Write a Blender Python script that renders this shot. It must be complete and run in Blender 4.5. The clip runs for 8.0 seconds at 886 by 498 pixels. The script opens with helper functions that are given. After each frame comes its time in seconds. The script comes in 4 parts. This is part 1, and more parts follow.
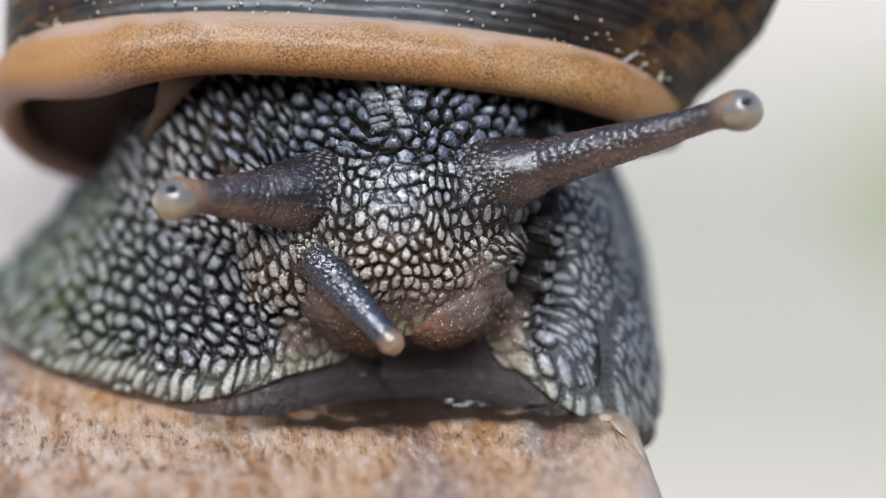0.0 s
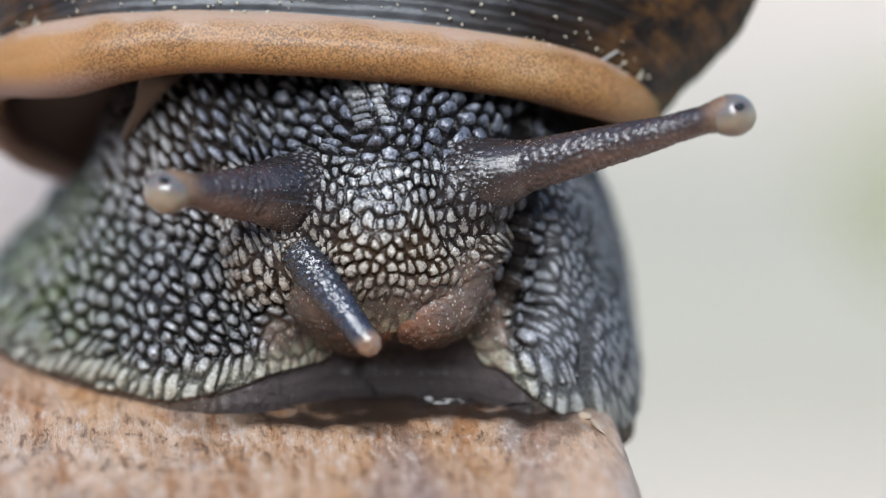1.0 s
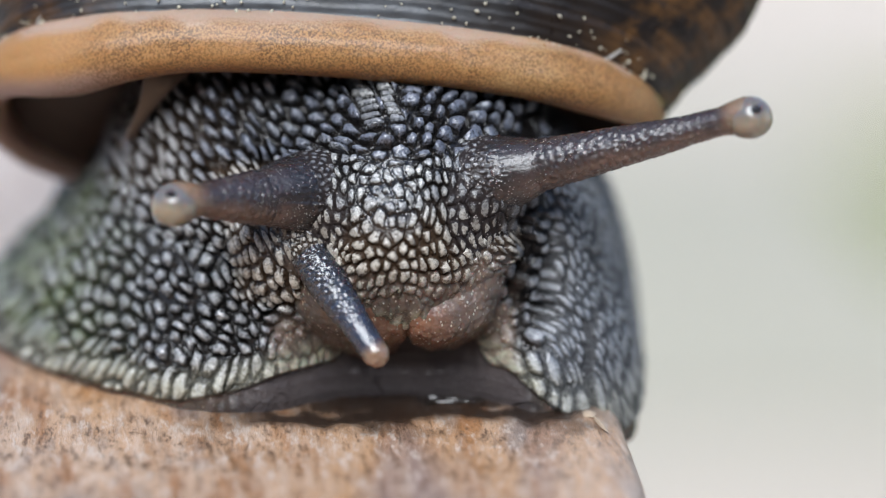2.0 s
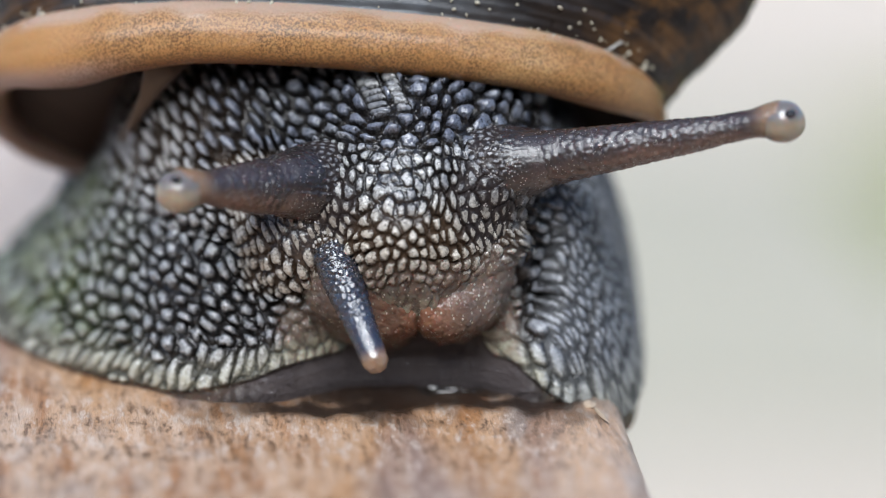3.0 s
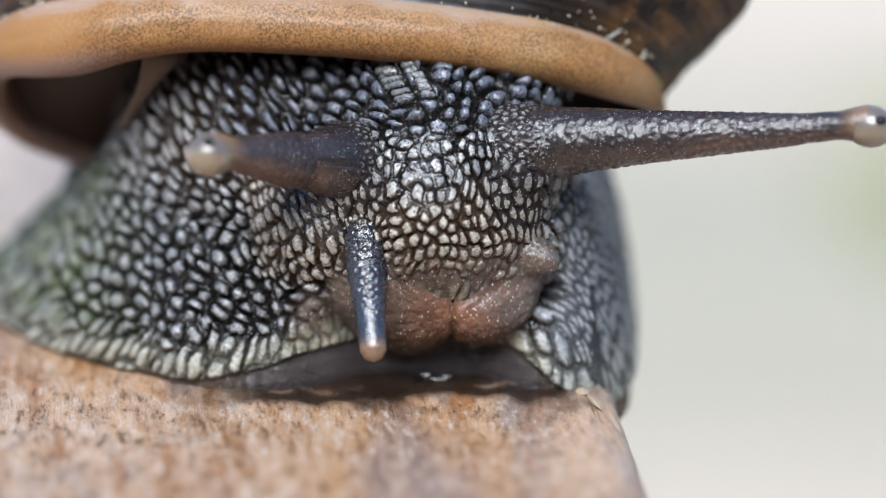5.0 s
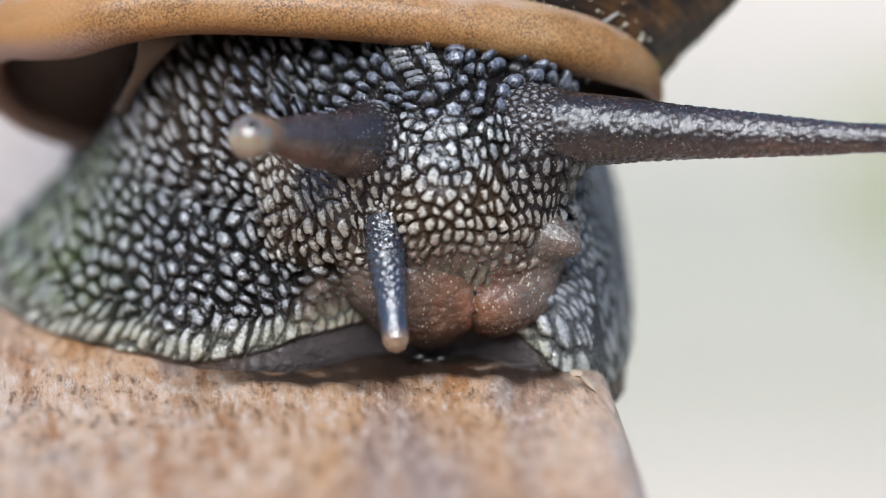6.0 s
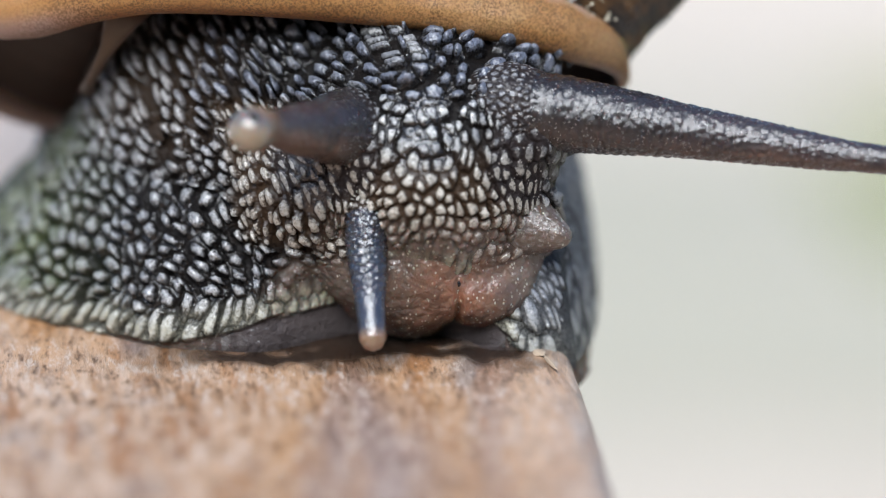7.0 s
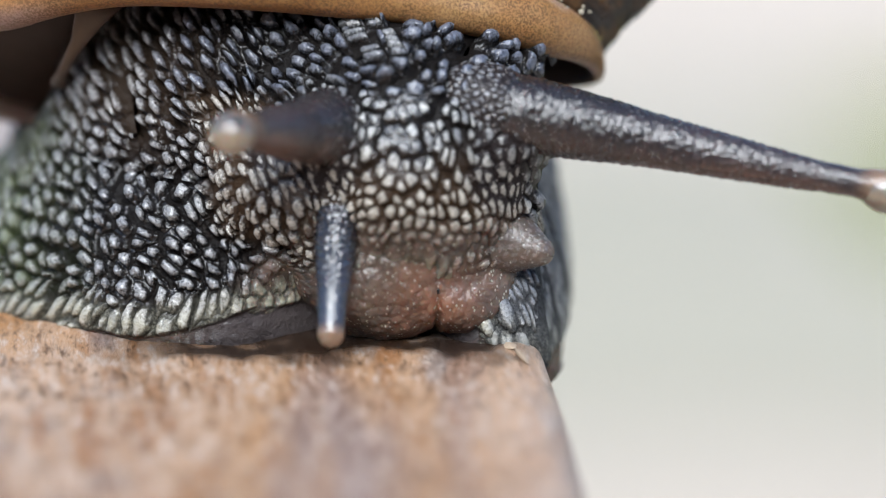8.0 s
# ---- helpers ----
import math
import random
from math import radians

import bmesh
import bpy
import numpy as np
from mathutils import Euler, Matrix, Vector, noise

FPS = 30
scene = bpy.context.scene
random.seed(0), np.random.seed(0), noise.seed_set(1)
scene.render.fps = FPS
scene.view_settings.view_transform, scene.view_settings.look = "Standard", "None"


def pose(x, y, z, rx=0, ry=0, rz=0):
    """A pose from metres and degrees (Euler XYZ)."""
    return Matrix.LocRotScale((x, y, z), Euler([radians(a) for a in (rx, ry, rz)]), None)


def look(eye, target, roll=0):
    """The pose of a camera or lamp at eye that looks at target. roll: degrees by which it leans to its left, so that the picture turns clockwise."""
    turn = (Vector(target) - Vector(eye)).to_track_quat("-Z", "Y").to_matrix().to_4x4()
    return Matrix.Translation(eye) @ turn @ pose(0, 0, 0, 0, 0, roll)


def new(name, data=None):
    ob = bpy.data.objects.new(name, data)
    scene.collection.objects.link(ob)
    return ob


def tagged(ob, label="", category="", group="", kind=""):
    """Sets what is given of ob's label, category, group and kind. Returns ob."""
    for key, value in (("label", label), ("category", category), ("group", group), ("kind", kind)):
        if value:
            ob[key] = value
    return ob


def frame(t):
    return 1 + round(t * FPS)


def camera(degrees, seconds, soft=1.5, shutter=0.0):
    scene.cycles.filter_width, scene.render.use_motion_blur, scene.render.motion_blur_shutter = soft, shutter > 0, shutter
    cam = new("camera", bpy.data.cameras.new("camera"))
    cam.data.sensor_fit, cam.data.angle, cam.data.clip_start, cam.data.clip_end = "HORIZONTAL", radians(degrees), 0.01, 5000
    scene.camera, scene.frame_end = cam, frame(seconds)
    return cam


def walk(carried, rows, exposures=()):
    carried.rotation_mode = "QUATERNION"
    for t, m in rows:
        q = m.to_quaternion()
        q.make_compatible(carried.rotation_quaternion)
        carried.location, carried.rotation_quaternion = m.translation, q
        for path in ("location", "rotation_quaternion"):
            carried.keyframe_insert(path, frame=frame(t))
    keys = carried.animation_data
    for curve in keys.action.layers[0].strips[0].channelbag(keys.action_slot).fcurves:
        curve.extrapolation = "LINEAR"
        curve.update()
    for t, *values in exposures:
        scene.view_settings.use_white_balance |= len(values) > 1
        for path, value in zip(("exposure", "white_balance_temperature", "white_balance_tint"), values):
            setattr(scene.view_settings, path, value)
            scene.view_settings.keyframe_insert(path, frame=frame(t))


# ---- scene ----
# ---- camera: a macro lens a hand's length from the animal ----
MM = 0.001
cam = camera(10.0, 8.0, soft=1.0)
cam.data.dof.use_dof = True
cam.data.dof.focus_distance = 0.1775
cam.data.dof.aperture_fstop = 20.0


def mm(x, y, z, rx=0, ry=0, rz=0):
    """A pose given in millimetres and degrees."""
    return pose(x * MM, y * MM, z * MM, rx, ry, rz)


CAMERA_ROWS = [
    (0, 1.084, -169.475, 60.910), (0.5, 1.606, -169.512, 60.794), (1, 1.806, -169.498, 60.837),
    (1.5, 1.691, -169.489, 60.867), (3, 1.660, -169.619, 60.464), (3.5, 1.690, -169.655, 60.355),
    (4, 1.737, -169.672, 60.304), (5.5, 2.005, -169.857, 59.733), (6, 2.131, -169.598, 59.283),
    (6.5, 2.590, -169.700, 58.888), (7, 3.457, -169.431, 58.468), (7.5, 4.080, -168.752, 58.150),
    (8, 4.490, -168.416, 57.855)]
walk(cam, [(t, mm(x, y, z, 72)) for t, x, y, z in CAMERA_ROWS], exposures=[(0, 0.44), (3.5, 0.46), (5.5, 0.55), (8, 0.53)])

# ---- light: a bright overcast day in the open ----
world = bpy.data.worlds.new("world")
scene.world = world
world.use_nodes = True
sky = world.node_tree.nodes.new("ShaderNodeTexSky")
sky.sky_type = "NISHITA"
sky.sun_disc = False
sky.sun_elevation, sky.sun_rotation = radians(51), radians(190)
sky.dust_density, sky.ozone_density = 2.0, 5.0
background = world.node_tree.nodes["Background"]
world.node_tree.links.new(sky.outputs[0], background.inputs[0])
background.inputs[1].default_value = 0.13

sun = new("sun", bpy.data.lights.new("sun", "SUN"))
sun.data.energy, sun.data.angle, sun.data.color = 3.3, radians(44), (0.905, 0.955, 0.995)
sun.matrix_world = look((-0.05, -0.29, 0.365), (0, 0, 0))


# ---- materials ----
class Nodes:
    """A small wrapper to write node materials in a few lines."""

    def __init__(self, name):
        self.mat = bpy.data.materials.new(name)
        self.mat.use_nodes = True
        self.tree = self.mat.node_tree
        self.bsdf = self.tree.nodes["Principled BSDF"]

    def put(self, socket, value):
        if isinstance(value, bpy.types.NodeSocket):
            self.tree.links.new(value, socket)
        else:
            socket.default_value = value

    def add(self, kind, **inputs):
        node = self.tree.nodes.new("ShaderNode" + kind)
        for key, value in inputs.items():
            self.put(node.inputs[key.replace("_", " ")], value)
        return node

    def set(self, **inputs):
        for key, value in inputs.items():
            self.put(self.bsdf.inputs[key.replace("_", " ")], value)
        return self

    def attr(self, name):
        node = self.tree.nodes.new("ShaderNodeAttribute")
        node.attribute_name = name
        return node.outputs["Fac"]

    def coords(self, scale=(1, 1, 1)):
        """Object coordinates in millimetres, stretched by scale."""
        node = self.add("Mapping", Vector=self.add("TexCoord").outputs["Object"])
        node.inputs["Scale"].default_value = [1000 * s for s in scale]
        return node.outputs[0]

    def noise(self, vec, scale, detail=4.0, rough=0.55):
        return self.add("TexNoise", Vector=vec, Scale=scale, Detail=detail, Roughness=rough).outputs["Fac"]

    def voronoi(self, vec, scale, feature="F1", jitter=1.0):
        node = self.add("TexVoronoi", Vector=vec, Scale=scale, Randomness=jitter)
        node.feature = feature
        return node.outputs["Distance"]

    def ramp(self, fac, *stops):
        node = self.add("ValToRGB", Fac=fac)
        ramp = node.color_ramp
        while len(ramp.elements) < len(stops):
            ramp.elements.new(0.5)
        for element, (at, value) in zip(ramp.elements, stops):
            element.position = at
            element.color = (*value, 1) if isinstance(value, tuple) else (value, value, value, 1)
        return node.outputs[0]

    def math(self, operation, a, b=0.0):
        node = self.tree.nodes.new("ShaderNodeMath")
        node.operation = operation
        node.use_clamp = False
        self.put(node.inputs[0], a)
        self.put(node.inputs[1], b)
        return node.outputs[0]

    def mix(self, fac, a, b, blend="MIX"):
        node = self.tree.nodes.new("ShaderNodeMix")
        node.data_type, node.blend_type = "RGBA", blend
        self.put(node.inputs[0], fac)
        self.put(node.inputs[6], (*a, 1) if isinstance(a, tuple) else a)
        self.put(node.inputs[7], (*b, 1) if isinstance(b, tuple) else b)
        return node.outputs[2]

    def bump(self, height, strength, depth):
        node = self.add("Bump", Height=height, Strength=strength, Distance=depth * MM)
        self.put(self.bsdf.inputs["Normal"], node.outputs[0])
        return self


def skin_material():
    """Wet dark skin with pale warts, a rosy muzzle, a grey sole and a green algal film."""
    n = Nodes("snail_skin")
    vec = n.coords()
    tub, cell = n.attr("wart"), n.attr("cell")
    mottled = n.noise(vec, 9.0, 5, 0.7)
    groove = n.mix(n.noise(vec, 0.35, 2), (0.005, 0.005, 0.006), (0.014, 0.011, 0.009))
    warm = n.attr("warm")
    groove = n.mix(n.math("MULTIPLY", warm, 0.85), groove, (0.055, 0.033, 0.019))
    flesh = n.mix(n.noise(vec, 0.8, 4), (0.011, 0.009, 0.010), (0.036, 0.027, 0.025))
    dots = n.math("MULTIPLY", n.ramp(n.voronoi(vec, 5.5), (0.12, 1.0), (0.27, 0.0)), n.ramp(n.noise(vec, 2.0, 2), (0.42, 0.0), (0.55, 0.85)))
    flesh = n.mix(dots, flesh, (0.42, 0.38, 0.35))
    pale = n.mix(cell, (0.12, 0.125, 0.14), (0.42, 0.42, 0.40))
    pale = n.mix(n.math("MULTIPLY", n.ramp(mottled, (0.45, 0.0), (0.62, 1.0)), n.math("MULTIPLY", cell, 0.8)), pale, (0.65, 0.635, 0.58))
    pale = n.mix(n.math("MULTIPLY", warm, 0.6), pale, (0.56, 0.49, 0.385))
    dim = n.mix(n.attr("slate"), pale, (0.130, 0.145, 0.190))
    tops = n.math("MULTIPLY", n.ramp(n.math("ADD", tub, n.math("MULTIPLY", n.math("MULTIPLY", n.math("SUBTRACT", mottled, 0.5), 2.8), tub)), (0.42, 0.0), (0.95, 1.0)), 0.97)
    col = n.mix(tops, groove, dim)
    moss = n.math("MULTIPLY", n.attr("moss"), n.ramp(n.noise(vec, 0.8, 4), (0.34, 0.10), (0.62, 0.75)))
    col = n.mix(moss, col, n.mix(tub, (0.022, 0.032, 0.009), (0.15, 0.18, 0.068)))
    specks = n.ramp(n.math("ADD", n.voronoi(n.coords((1.0, 1.0, 0.7)), 6.0), n.math("MULTIPLY", n.noise(vec, 12.0, 3), 0.22)), (0.20, 1.0), (0.40, 0.0))
    rosy = n.mix(n.ramp(n.noise(vec, 0.45, 4), (0.35, 0.0), (0.65, 1.0)), (0.095, 0.072, 0.060), (0.185, 0.130, 0.100))
    rosy = n.mix(n.math("MULTIPLY", n.attr("blush"), n.ramp(n.noise(vec, 0.9, 4), (0.25, 0.35), (0.6, 1.0))), rosy, (0.26, 0.118, 0.070))
    rosy = n.mix(n.math("MULTIPLY", specks, n.ramp(n.noise(vec, 1.1, 2), (0.34, 0.0), (0.52, 0.85))), rosy, (0.60, 0.55, 0.46))
    col = n.mix(n.attr("rosy"), col, rosy)
    col = n.mix(n.math("MULTIPLY", n.attr("dusk"), n.ramp(n.math("ADD", tub, n.math("MULTIPLY", n.noise(vec, 1.3, 2), 0.3)), (0.75, 0.97), (1.1, 0.3))), col, flesh)
    grey = n.mix(n.noise(vec, 0.9, 3), (0.040, 0.033, 0.034), (0.100, 0.083, 0.080))
    cream = n.mix(n.ramp(n.math("ADD", n.math("MULTIPLY", tub, 0.45), mottled), (0.45, 0.0), (0.85, 1.0)), (0.085, 0.083, 0.066), (0.50, 0.48, 0.37))
    col = n.mix(n.math("MULTIPLY", n.attr("fringe"), n.ramp(n.noise(vec, 2.2, 4), (0.3, 0.2), (0.65, 0.9))), col, cream)
    silk = n.mix(n.ramp(n.math("ADD", n.math("MULTIPLY", tub, 0.5), mottled), (0.4, 0.0), (0.95, 1.0)), (0.060, 0.064, 0.072), (0.37, 0.385, 0.40))
    col = n.mix(n.attr("silk"), col, silk)
    col = n.mix(n.attr("sole"), col, grey)
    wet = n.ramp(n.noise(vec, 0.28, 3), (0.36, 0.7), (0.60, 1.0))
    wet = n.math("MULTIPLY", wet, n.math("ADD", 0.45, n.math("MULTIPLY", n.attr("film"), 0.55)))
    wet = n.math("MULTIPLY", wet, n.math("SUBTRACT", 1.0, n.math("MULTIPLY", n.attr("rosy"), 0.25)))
    # Coat held back in the grooves to stand in for their shade.
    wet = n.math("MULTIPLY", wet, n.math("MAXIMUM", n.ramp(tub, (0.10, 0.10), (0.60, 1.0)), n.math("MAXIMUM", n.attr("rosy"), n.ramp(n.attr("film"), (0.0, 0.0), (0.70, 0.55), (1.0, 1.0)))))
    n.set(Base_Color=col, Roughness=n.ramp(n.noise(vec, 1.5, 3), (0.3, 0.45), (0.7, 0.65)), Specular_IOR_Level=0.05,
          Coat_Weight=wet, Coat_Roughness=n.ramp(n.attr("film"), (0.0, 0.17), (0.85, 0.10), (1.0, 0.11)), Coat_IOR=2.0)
    n.set(Subsurface_Weight=n.math("MULTIPLY", n.attr("rosy"), 0.35), Subsurface_Scale=0.6 * MM)
    n.bump(n.math("ADD", n.noise(vec, 7.0, 4), n.math("MULTIPLY", n.noise(vec, 18.0, 2), 0.35)), 0.7, 0.16)
    n.put(n.bsdf.inputs["Coat Normal"], n.add("Bump", Height=n.math("ADD", n.noise(vec, 6.0, 4), n.math("MULTIPLY", n.noise(vec, 2.2, 2), 1.6)), Strength=0.8, Distance=0.09 * MM).outputs[0])
    return n.mat


def feeler_material(name, tint, flesh, belly, gloss, rough, dust):
    """Wet stalk skin: dark above, warm and translucent below, dusted with pale specks."""
    n = Nodes(name)
    vec = n.coords()
    specks = n.ramp(n.math("ADD", n.voronoi(vec, 9.0), n.math("MULTIPLY", n.noise(vec, 14.0, 2), 0.15)), (0.18, 1.0), (0.33, 0.0))
    keep = n.ramp(n.noise(vec, 2.0, 2), (0.40, 0.0), (0.55, 0.95))
    col = n.mix(n.noise(vec, 0.8, 4), tint, flesh)
    col = n.mix(n.math("MULTIPLY", n.attr("belly"), 0.8), col, belly)
    col = n.mix(n.attr("root"), col, (0.010, 0.008, 0.008))
    col = n.mix(n.math("MULTIPLY", n.math("MULTIPLY", specks, keep), dust), col, (0.52, 0.48, 0.45))
    col = n.mix(n.attr("end"), col, (0.24, 0.15, 0.095))
    n.set(Base_Color=col, Roughness=0.5, Specular_IOR_Level=0.1, Coat_Weight=1.0, Coat_Roughness=rough, Coat_IOR=gloss,
          Subsurface_Weight=0.25, Subsurface_Scale=0.8 * MM)
    n.bump(n.math("ADD", n.voronoi(vec, 5.2), n.noise(vec, 6.0, 3)), 0.6, 0.10)
    n.put(n.bsdf.inputs["Coat Normal"], n.add("Bump", Height=n.math("ADD", n.noise(vec, 6.5, 4, 0.6), n.math("MULTIPLY", n.voronoi(vec, 2.6), 0.7)), Strength=0.7, Distance=0.055 * MM).outputs[0])
    return n.mat


def bulb_material():
    """Clear skin over the eye: greyish above, tan below, very wet."""
    n = Nodes("eye_bulb")
    vec = n.coords()
    up = n.add("SeparateXYZ", Vector=vec).outputs["Z"]
    col = n.mix(n.noise(vec, 1.6, 3), (0.25, 0.195, 0.135), (0.36, 0.295, 0.21))
    col = n.mix(n.ramp(n.math("ADD", up, n.math("MULTIPLY", n.noise(vec, 1.2, 2), 0.4)), (0.15, 0.0), (0.55, 0.9)), col, (0.15, 0.13, 0.125))
    n.set(Base_Color=col, Roughness=0.3, Subsurface_Weight=0.5, Subsurface_Scale=0.6 * MM, Coat_Weight=1.0, Coat_Roughness=0.10, Coat_IOR=1.6)
    n.bump(n.noise(vec, 5.0, 3), 0.2, 0.05)
    return n.mat


def plain(name, colour, rough, **more):
    n = Nodes(name)
    vec = n.coords()
    dark = tuple(c * 0.7 for c in colour)
    n.set(Base_Color=n.mix(n.noise(vec, 2.5, 4), dark, colour), Roughness=rough, **more)
    n.bump(n.noise(vec, 8.0, 4), 0.2, 0.05)
    return n.mat


def shell_material():
    """Banded horn: black-brown spiral bands, flame marks in ochre, a painted grey sky sheen and growth lines."""
    n = Nodes("shell_horn")
    vec = n.coords()
    band, along = n.attr("band"), n.attr("along")
    where = n.add("CombineXYZ", X=n.math("MULTIPLY", along, 1.0), Y=n.math("MULTIPLY", band, 16.0), Z=0.0).outputs[0]
    flame = n.noise(where, 0.9, 5, 0.65)
    stripe = n.ramp(n.math("ADD", band, n.math("MULTIPLY", n.noise(where, 0.5, 3), 0.05)),
                    (0.0, 1.0), (0.20, 1.0), (0.26, 0.35), (0.30, 0.05), (0.66, 0.0), (0.74, 0.5), (1.0, 1.0))
    ochre = n.mix(n.noise(vec, 1.2, 4), (0.055, 0.025, 0.009), (0.145, 0.072, 0.025))
    black = n.mix(n.noise(vec, 1.4, 4), (0.006, 0.005, 0.005), (0.026, 0.019, 0.015))
    col = n.mix(n.math("MULTIPLY", n.ramp(flame, (0.44, 0.0), (0.58, 1.0)), stripe), black, ochre)
    lines = n.add("TexWave", Vector=where, Scale=0.9, Distortion=2.5, Detail=3.0).outputs["Fac"]
    # Sky reflection above the lip, put into the horn colour as grey-blue.
    sky_sheen = n.math("MULTIPLY", n.attr("sky_sheen"), n.ramp(n.noise(where, 1.6, 5), (0.3, 0.2), (0.7, 1.0)))
    col = n.mix(n.math("MULTIPLY", sky_sheen, 0.85), col, (0.15, 0.165, 0.18))
    n.set(Base_Color=col, Roughness=n.ramp(n.noise(vec, 1.0, 4), (0.3, 0.25), (0.7, 0.42)), Specular_IOR_Level=0.35)
    n.bump(n.math("ADD", lines, n.noise(vec, 4.0, 4)), 0.3, 0.10)
    return n.mat


def lip_material():
    """Thickened tan rim with fine dark pepper marks and a worn pale top edge that has its highlight painted in."""
    n = Nodes("shell_lip")
    vec = n.coords()
    pepper = n.math("MULTIPLY", n.ramp(n.noise(vec, 11.0, 4, 0.7), (0.43, 1.0), (0.56, 0.0)), n.ramp(n.noise(vec, 0.5, 3), (0.35, 0.6), (0.6, 1.0)))
    tan = n.mix(n.noise(vec, 0.35, 3), (0.34, 0.16, 0.050), (0.44, 0.23, 0.085))
    # Pale wear on the top edge, with a highlight painted into the tan.
    tan = n.mix(n.math("MULTIPLY", n.attr("worn_sheen"), 0.6), tan, (0.45, 0.36, 0.31))
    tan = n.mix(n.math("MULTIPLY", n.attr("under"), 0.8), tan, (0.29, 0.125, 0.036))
    tan = n.mix(n.attr("pearl"), tan, (0.36, 0.265, 0.24))
    tan = n.mix(n.ramp(n.noise(vec, 0.22, 3), (0.5, 0.0), (0.7, 0.6)), tan, (0.44, 0.27, 0.12))
    col = n.mix(n.math("MULTIPLY", pepper, n.attr("pepper")), tan, (0.125, 0.060, 0.022))
    n.set(Base_Color=col, Roughness=n.mix(n.attr("worn_sheen"), (0.45, 0.45, 0.45), (0.2, 0.2, 0.2)), Subsurface_Weight=0.15, Subsurface_Scale=0.5 * MM)
    n.bump(n.noise(vec, 5.0, 4), 0.4, 0.06)
    return n.mat


def wood_material():
    """Weathered hardwood: open pores and fibres along the grain, tan and rosy, with grey bleached patches."""
    n = Nodes("weathered_wood")
    grain = n.coords((1.0, 0.13, 1.0))
    vec = n.coords()
    fibre = n.noise(grain, 2.2, 6, 0.65)
    pores = n.ramp(n.noise(grain, 4.5, 3, 0.6), (0.30, 0.5), (0.42, 0.0))
    broad = n.noise(n.coords((1.0, 0.35, 1.0)), 0.22, 4)
    tan = n.mix(n.ramp(broad, (0.36, 0.0), (0.64, 1.0)), (0.40, 0.20, 0.088), (0.64, 0.42, 0.275))
    tan = n.mix(n.ramp(fibre, (0.35, 0.0), (0.65, 1.0)), tan, (0.62, 0.435, 0.31))
    grey = n.ramp(n.noise(n.coords((1.0, 0.4, 1.0)), 0.33, 5, 0.6), (0.53, 0.0), (0.64, 0.8))
    tan = n.mix(grey, tan, (0.24, 0.205, 0.195))
    rust = n.ramp(n.noise(n.coords((1.3, 0.3, 1.0)), 0.45, 3), (0.50, 0.0), (0.62, 0.85))
    tan = n.mix(rust, tan, (0.36, 0.15, 0.05))
    tan = n.mix(n.ramp(n.noise(n.coords((1.0, 0.3, 1.0)), 0.11, 3), (0.46, 0.0), (0.60, 0.65)), tan, (0.50, 0.255, 0.10))
    tan = n.mix(n.ramp(n.noise(n.coords((1.2, 0.2, 1.1)), 0.13, 3), (0.53, 0.0), (0.64, 0.7)), tan, (0.27, 0.215, 0.215))
    speck = n.ramp(n.noise(n.coords((1.0, 0.2, 1.0)), 1.6, 5, 0.7), (0.30, 0.8), (0.46, 0.0), (0.56, 0.0), (0.72, 0.7))
    tan = n.mix(speck, tan, n.mix(n.noise(vec, 3.0, 2), (0.17, 0.09, 0.05), (0.62, 0.49, 0.40)))
    grit = n.noise(n.coords((1.0, 0.27, 1.0)), 3.0, 5, 0.8)
    tan = n.mix(n.ramp(grit, (0.385, 0.85), (0.465, 0.0)), tan, (0.13, 0.066, 0.034))
    tan = n.mix(n.ramp(grit, (0.54, 0.0), (0.62, 0.85)), tan, (0.66, 0.54, 0.45))
    # Lighter wood towards the back of the plank and along its edge.
    tan = n.mix(n.math("MULTIPLY", n.attr("paler"), n.ramp(n.noise(n.coords((1.0, 0.3, 1.0)), 0.8, 4), (0.25, 0.6), (0.6, 1.0))), tan, (0.78, 0.645, 0.545))
    col = n.mix(pores, tan, (0.17, 0.095, 0.055))
    # Damp wood by the foot, plus shade under the mouth painted near black.
    damp_shade = n.attr("damp_shade")
    col = n.mix(n.math("MULTIPLY", damp_shade, 0.96), col, n.mix(fibre, (0.005, 0.004, 0.003), (0.028, 0.014, 0.009)))
    n.set(Base_Color=col, Roughness=n.mix(damp_shade, (0.40, 0.40, 0.40), (0.25, 0.25, 0.25)))
    n.bump(n.math("ADD", n.math("SUBTRACT", fibre, n.math("MULTIPLY", pores, 0.4)), grit), 0.8, 0.20)
    return n.mat


def ground_material(name, dark, light, scale):
    n = Nodes(name)
    vec = n.coords()
    col = n.mix(n.noise(vec, 0.02 * scale, 5), dark, light)
    col = n.mix(n.noise(vec, 0.2 * scale, 4), col, tuple(c * 0.85 for c in dark))
    n.set(Base_Color=col, Roughness=0.85)
    n.bump(n.noise(vec, 0.2 * scale, 5), 0.4, 2.0)
    return n.mat


SKIN = skin_material()
FEELER = feeler_material("upper_feeler_skin", (0.020, 0.014, 0.016), (0.052, 0.036, 0.037), (0.160, 0.088, 0.062), 1.72, 0.23, 0.8)
LOWER = feeler_material("lower_feeler_skin", (0.010, 0.015, 0.034), (0.030, 0.036, 0.056), (0.085, 0.058, 0.045), 1.95, 0.13, 0.5)
BULB = bulb_material()
PUPIL = plain("eye_spot", (0.012, 0.012, 0.016), 0.15)
SHELL = shell_material()
LIP = lip_material()
MANTLE = plain("mantle_flesh", (0.085, 0.050, 0.028), 0.4)
NACRE = plain("shell_inside", (0.075, 0.046, 0.035), 0.35)
WOOD = wood_material()
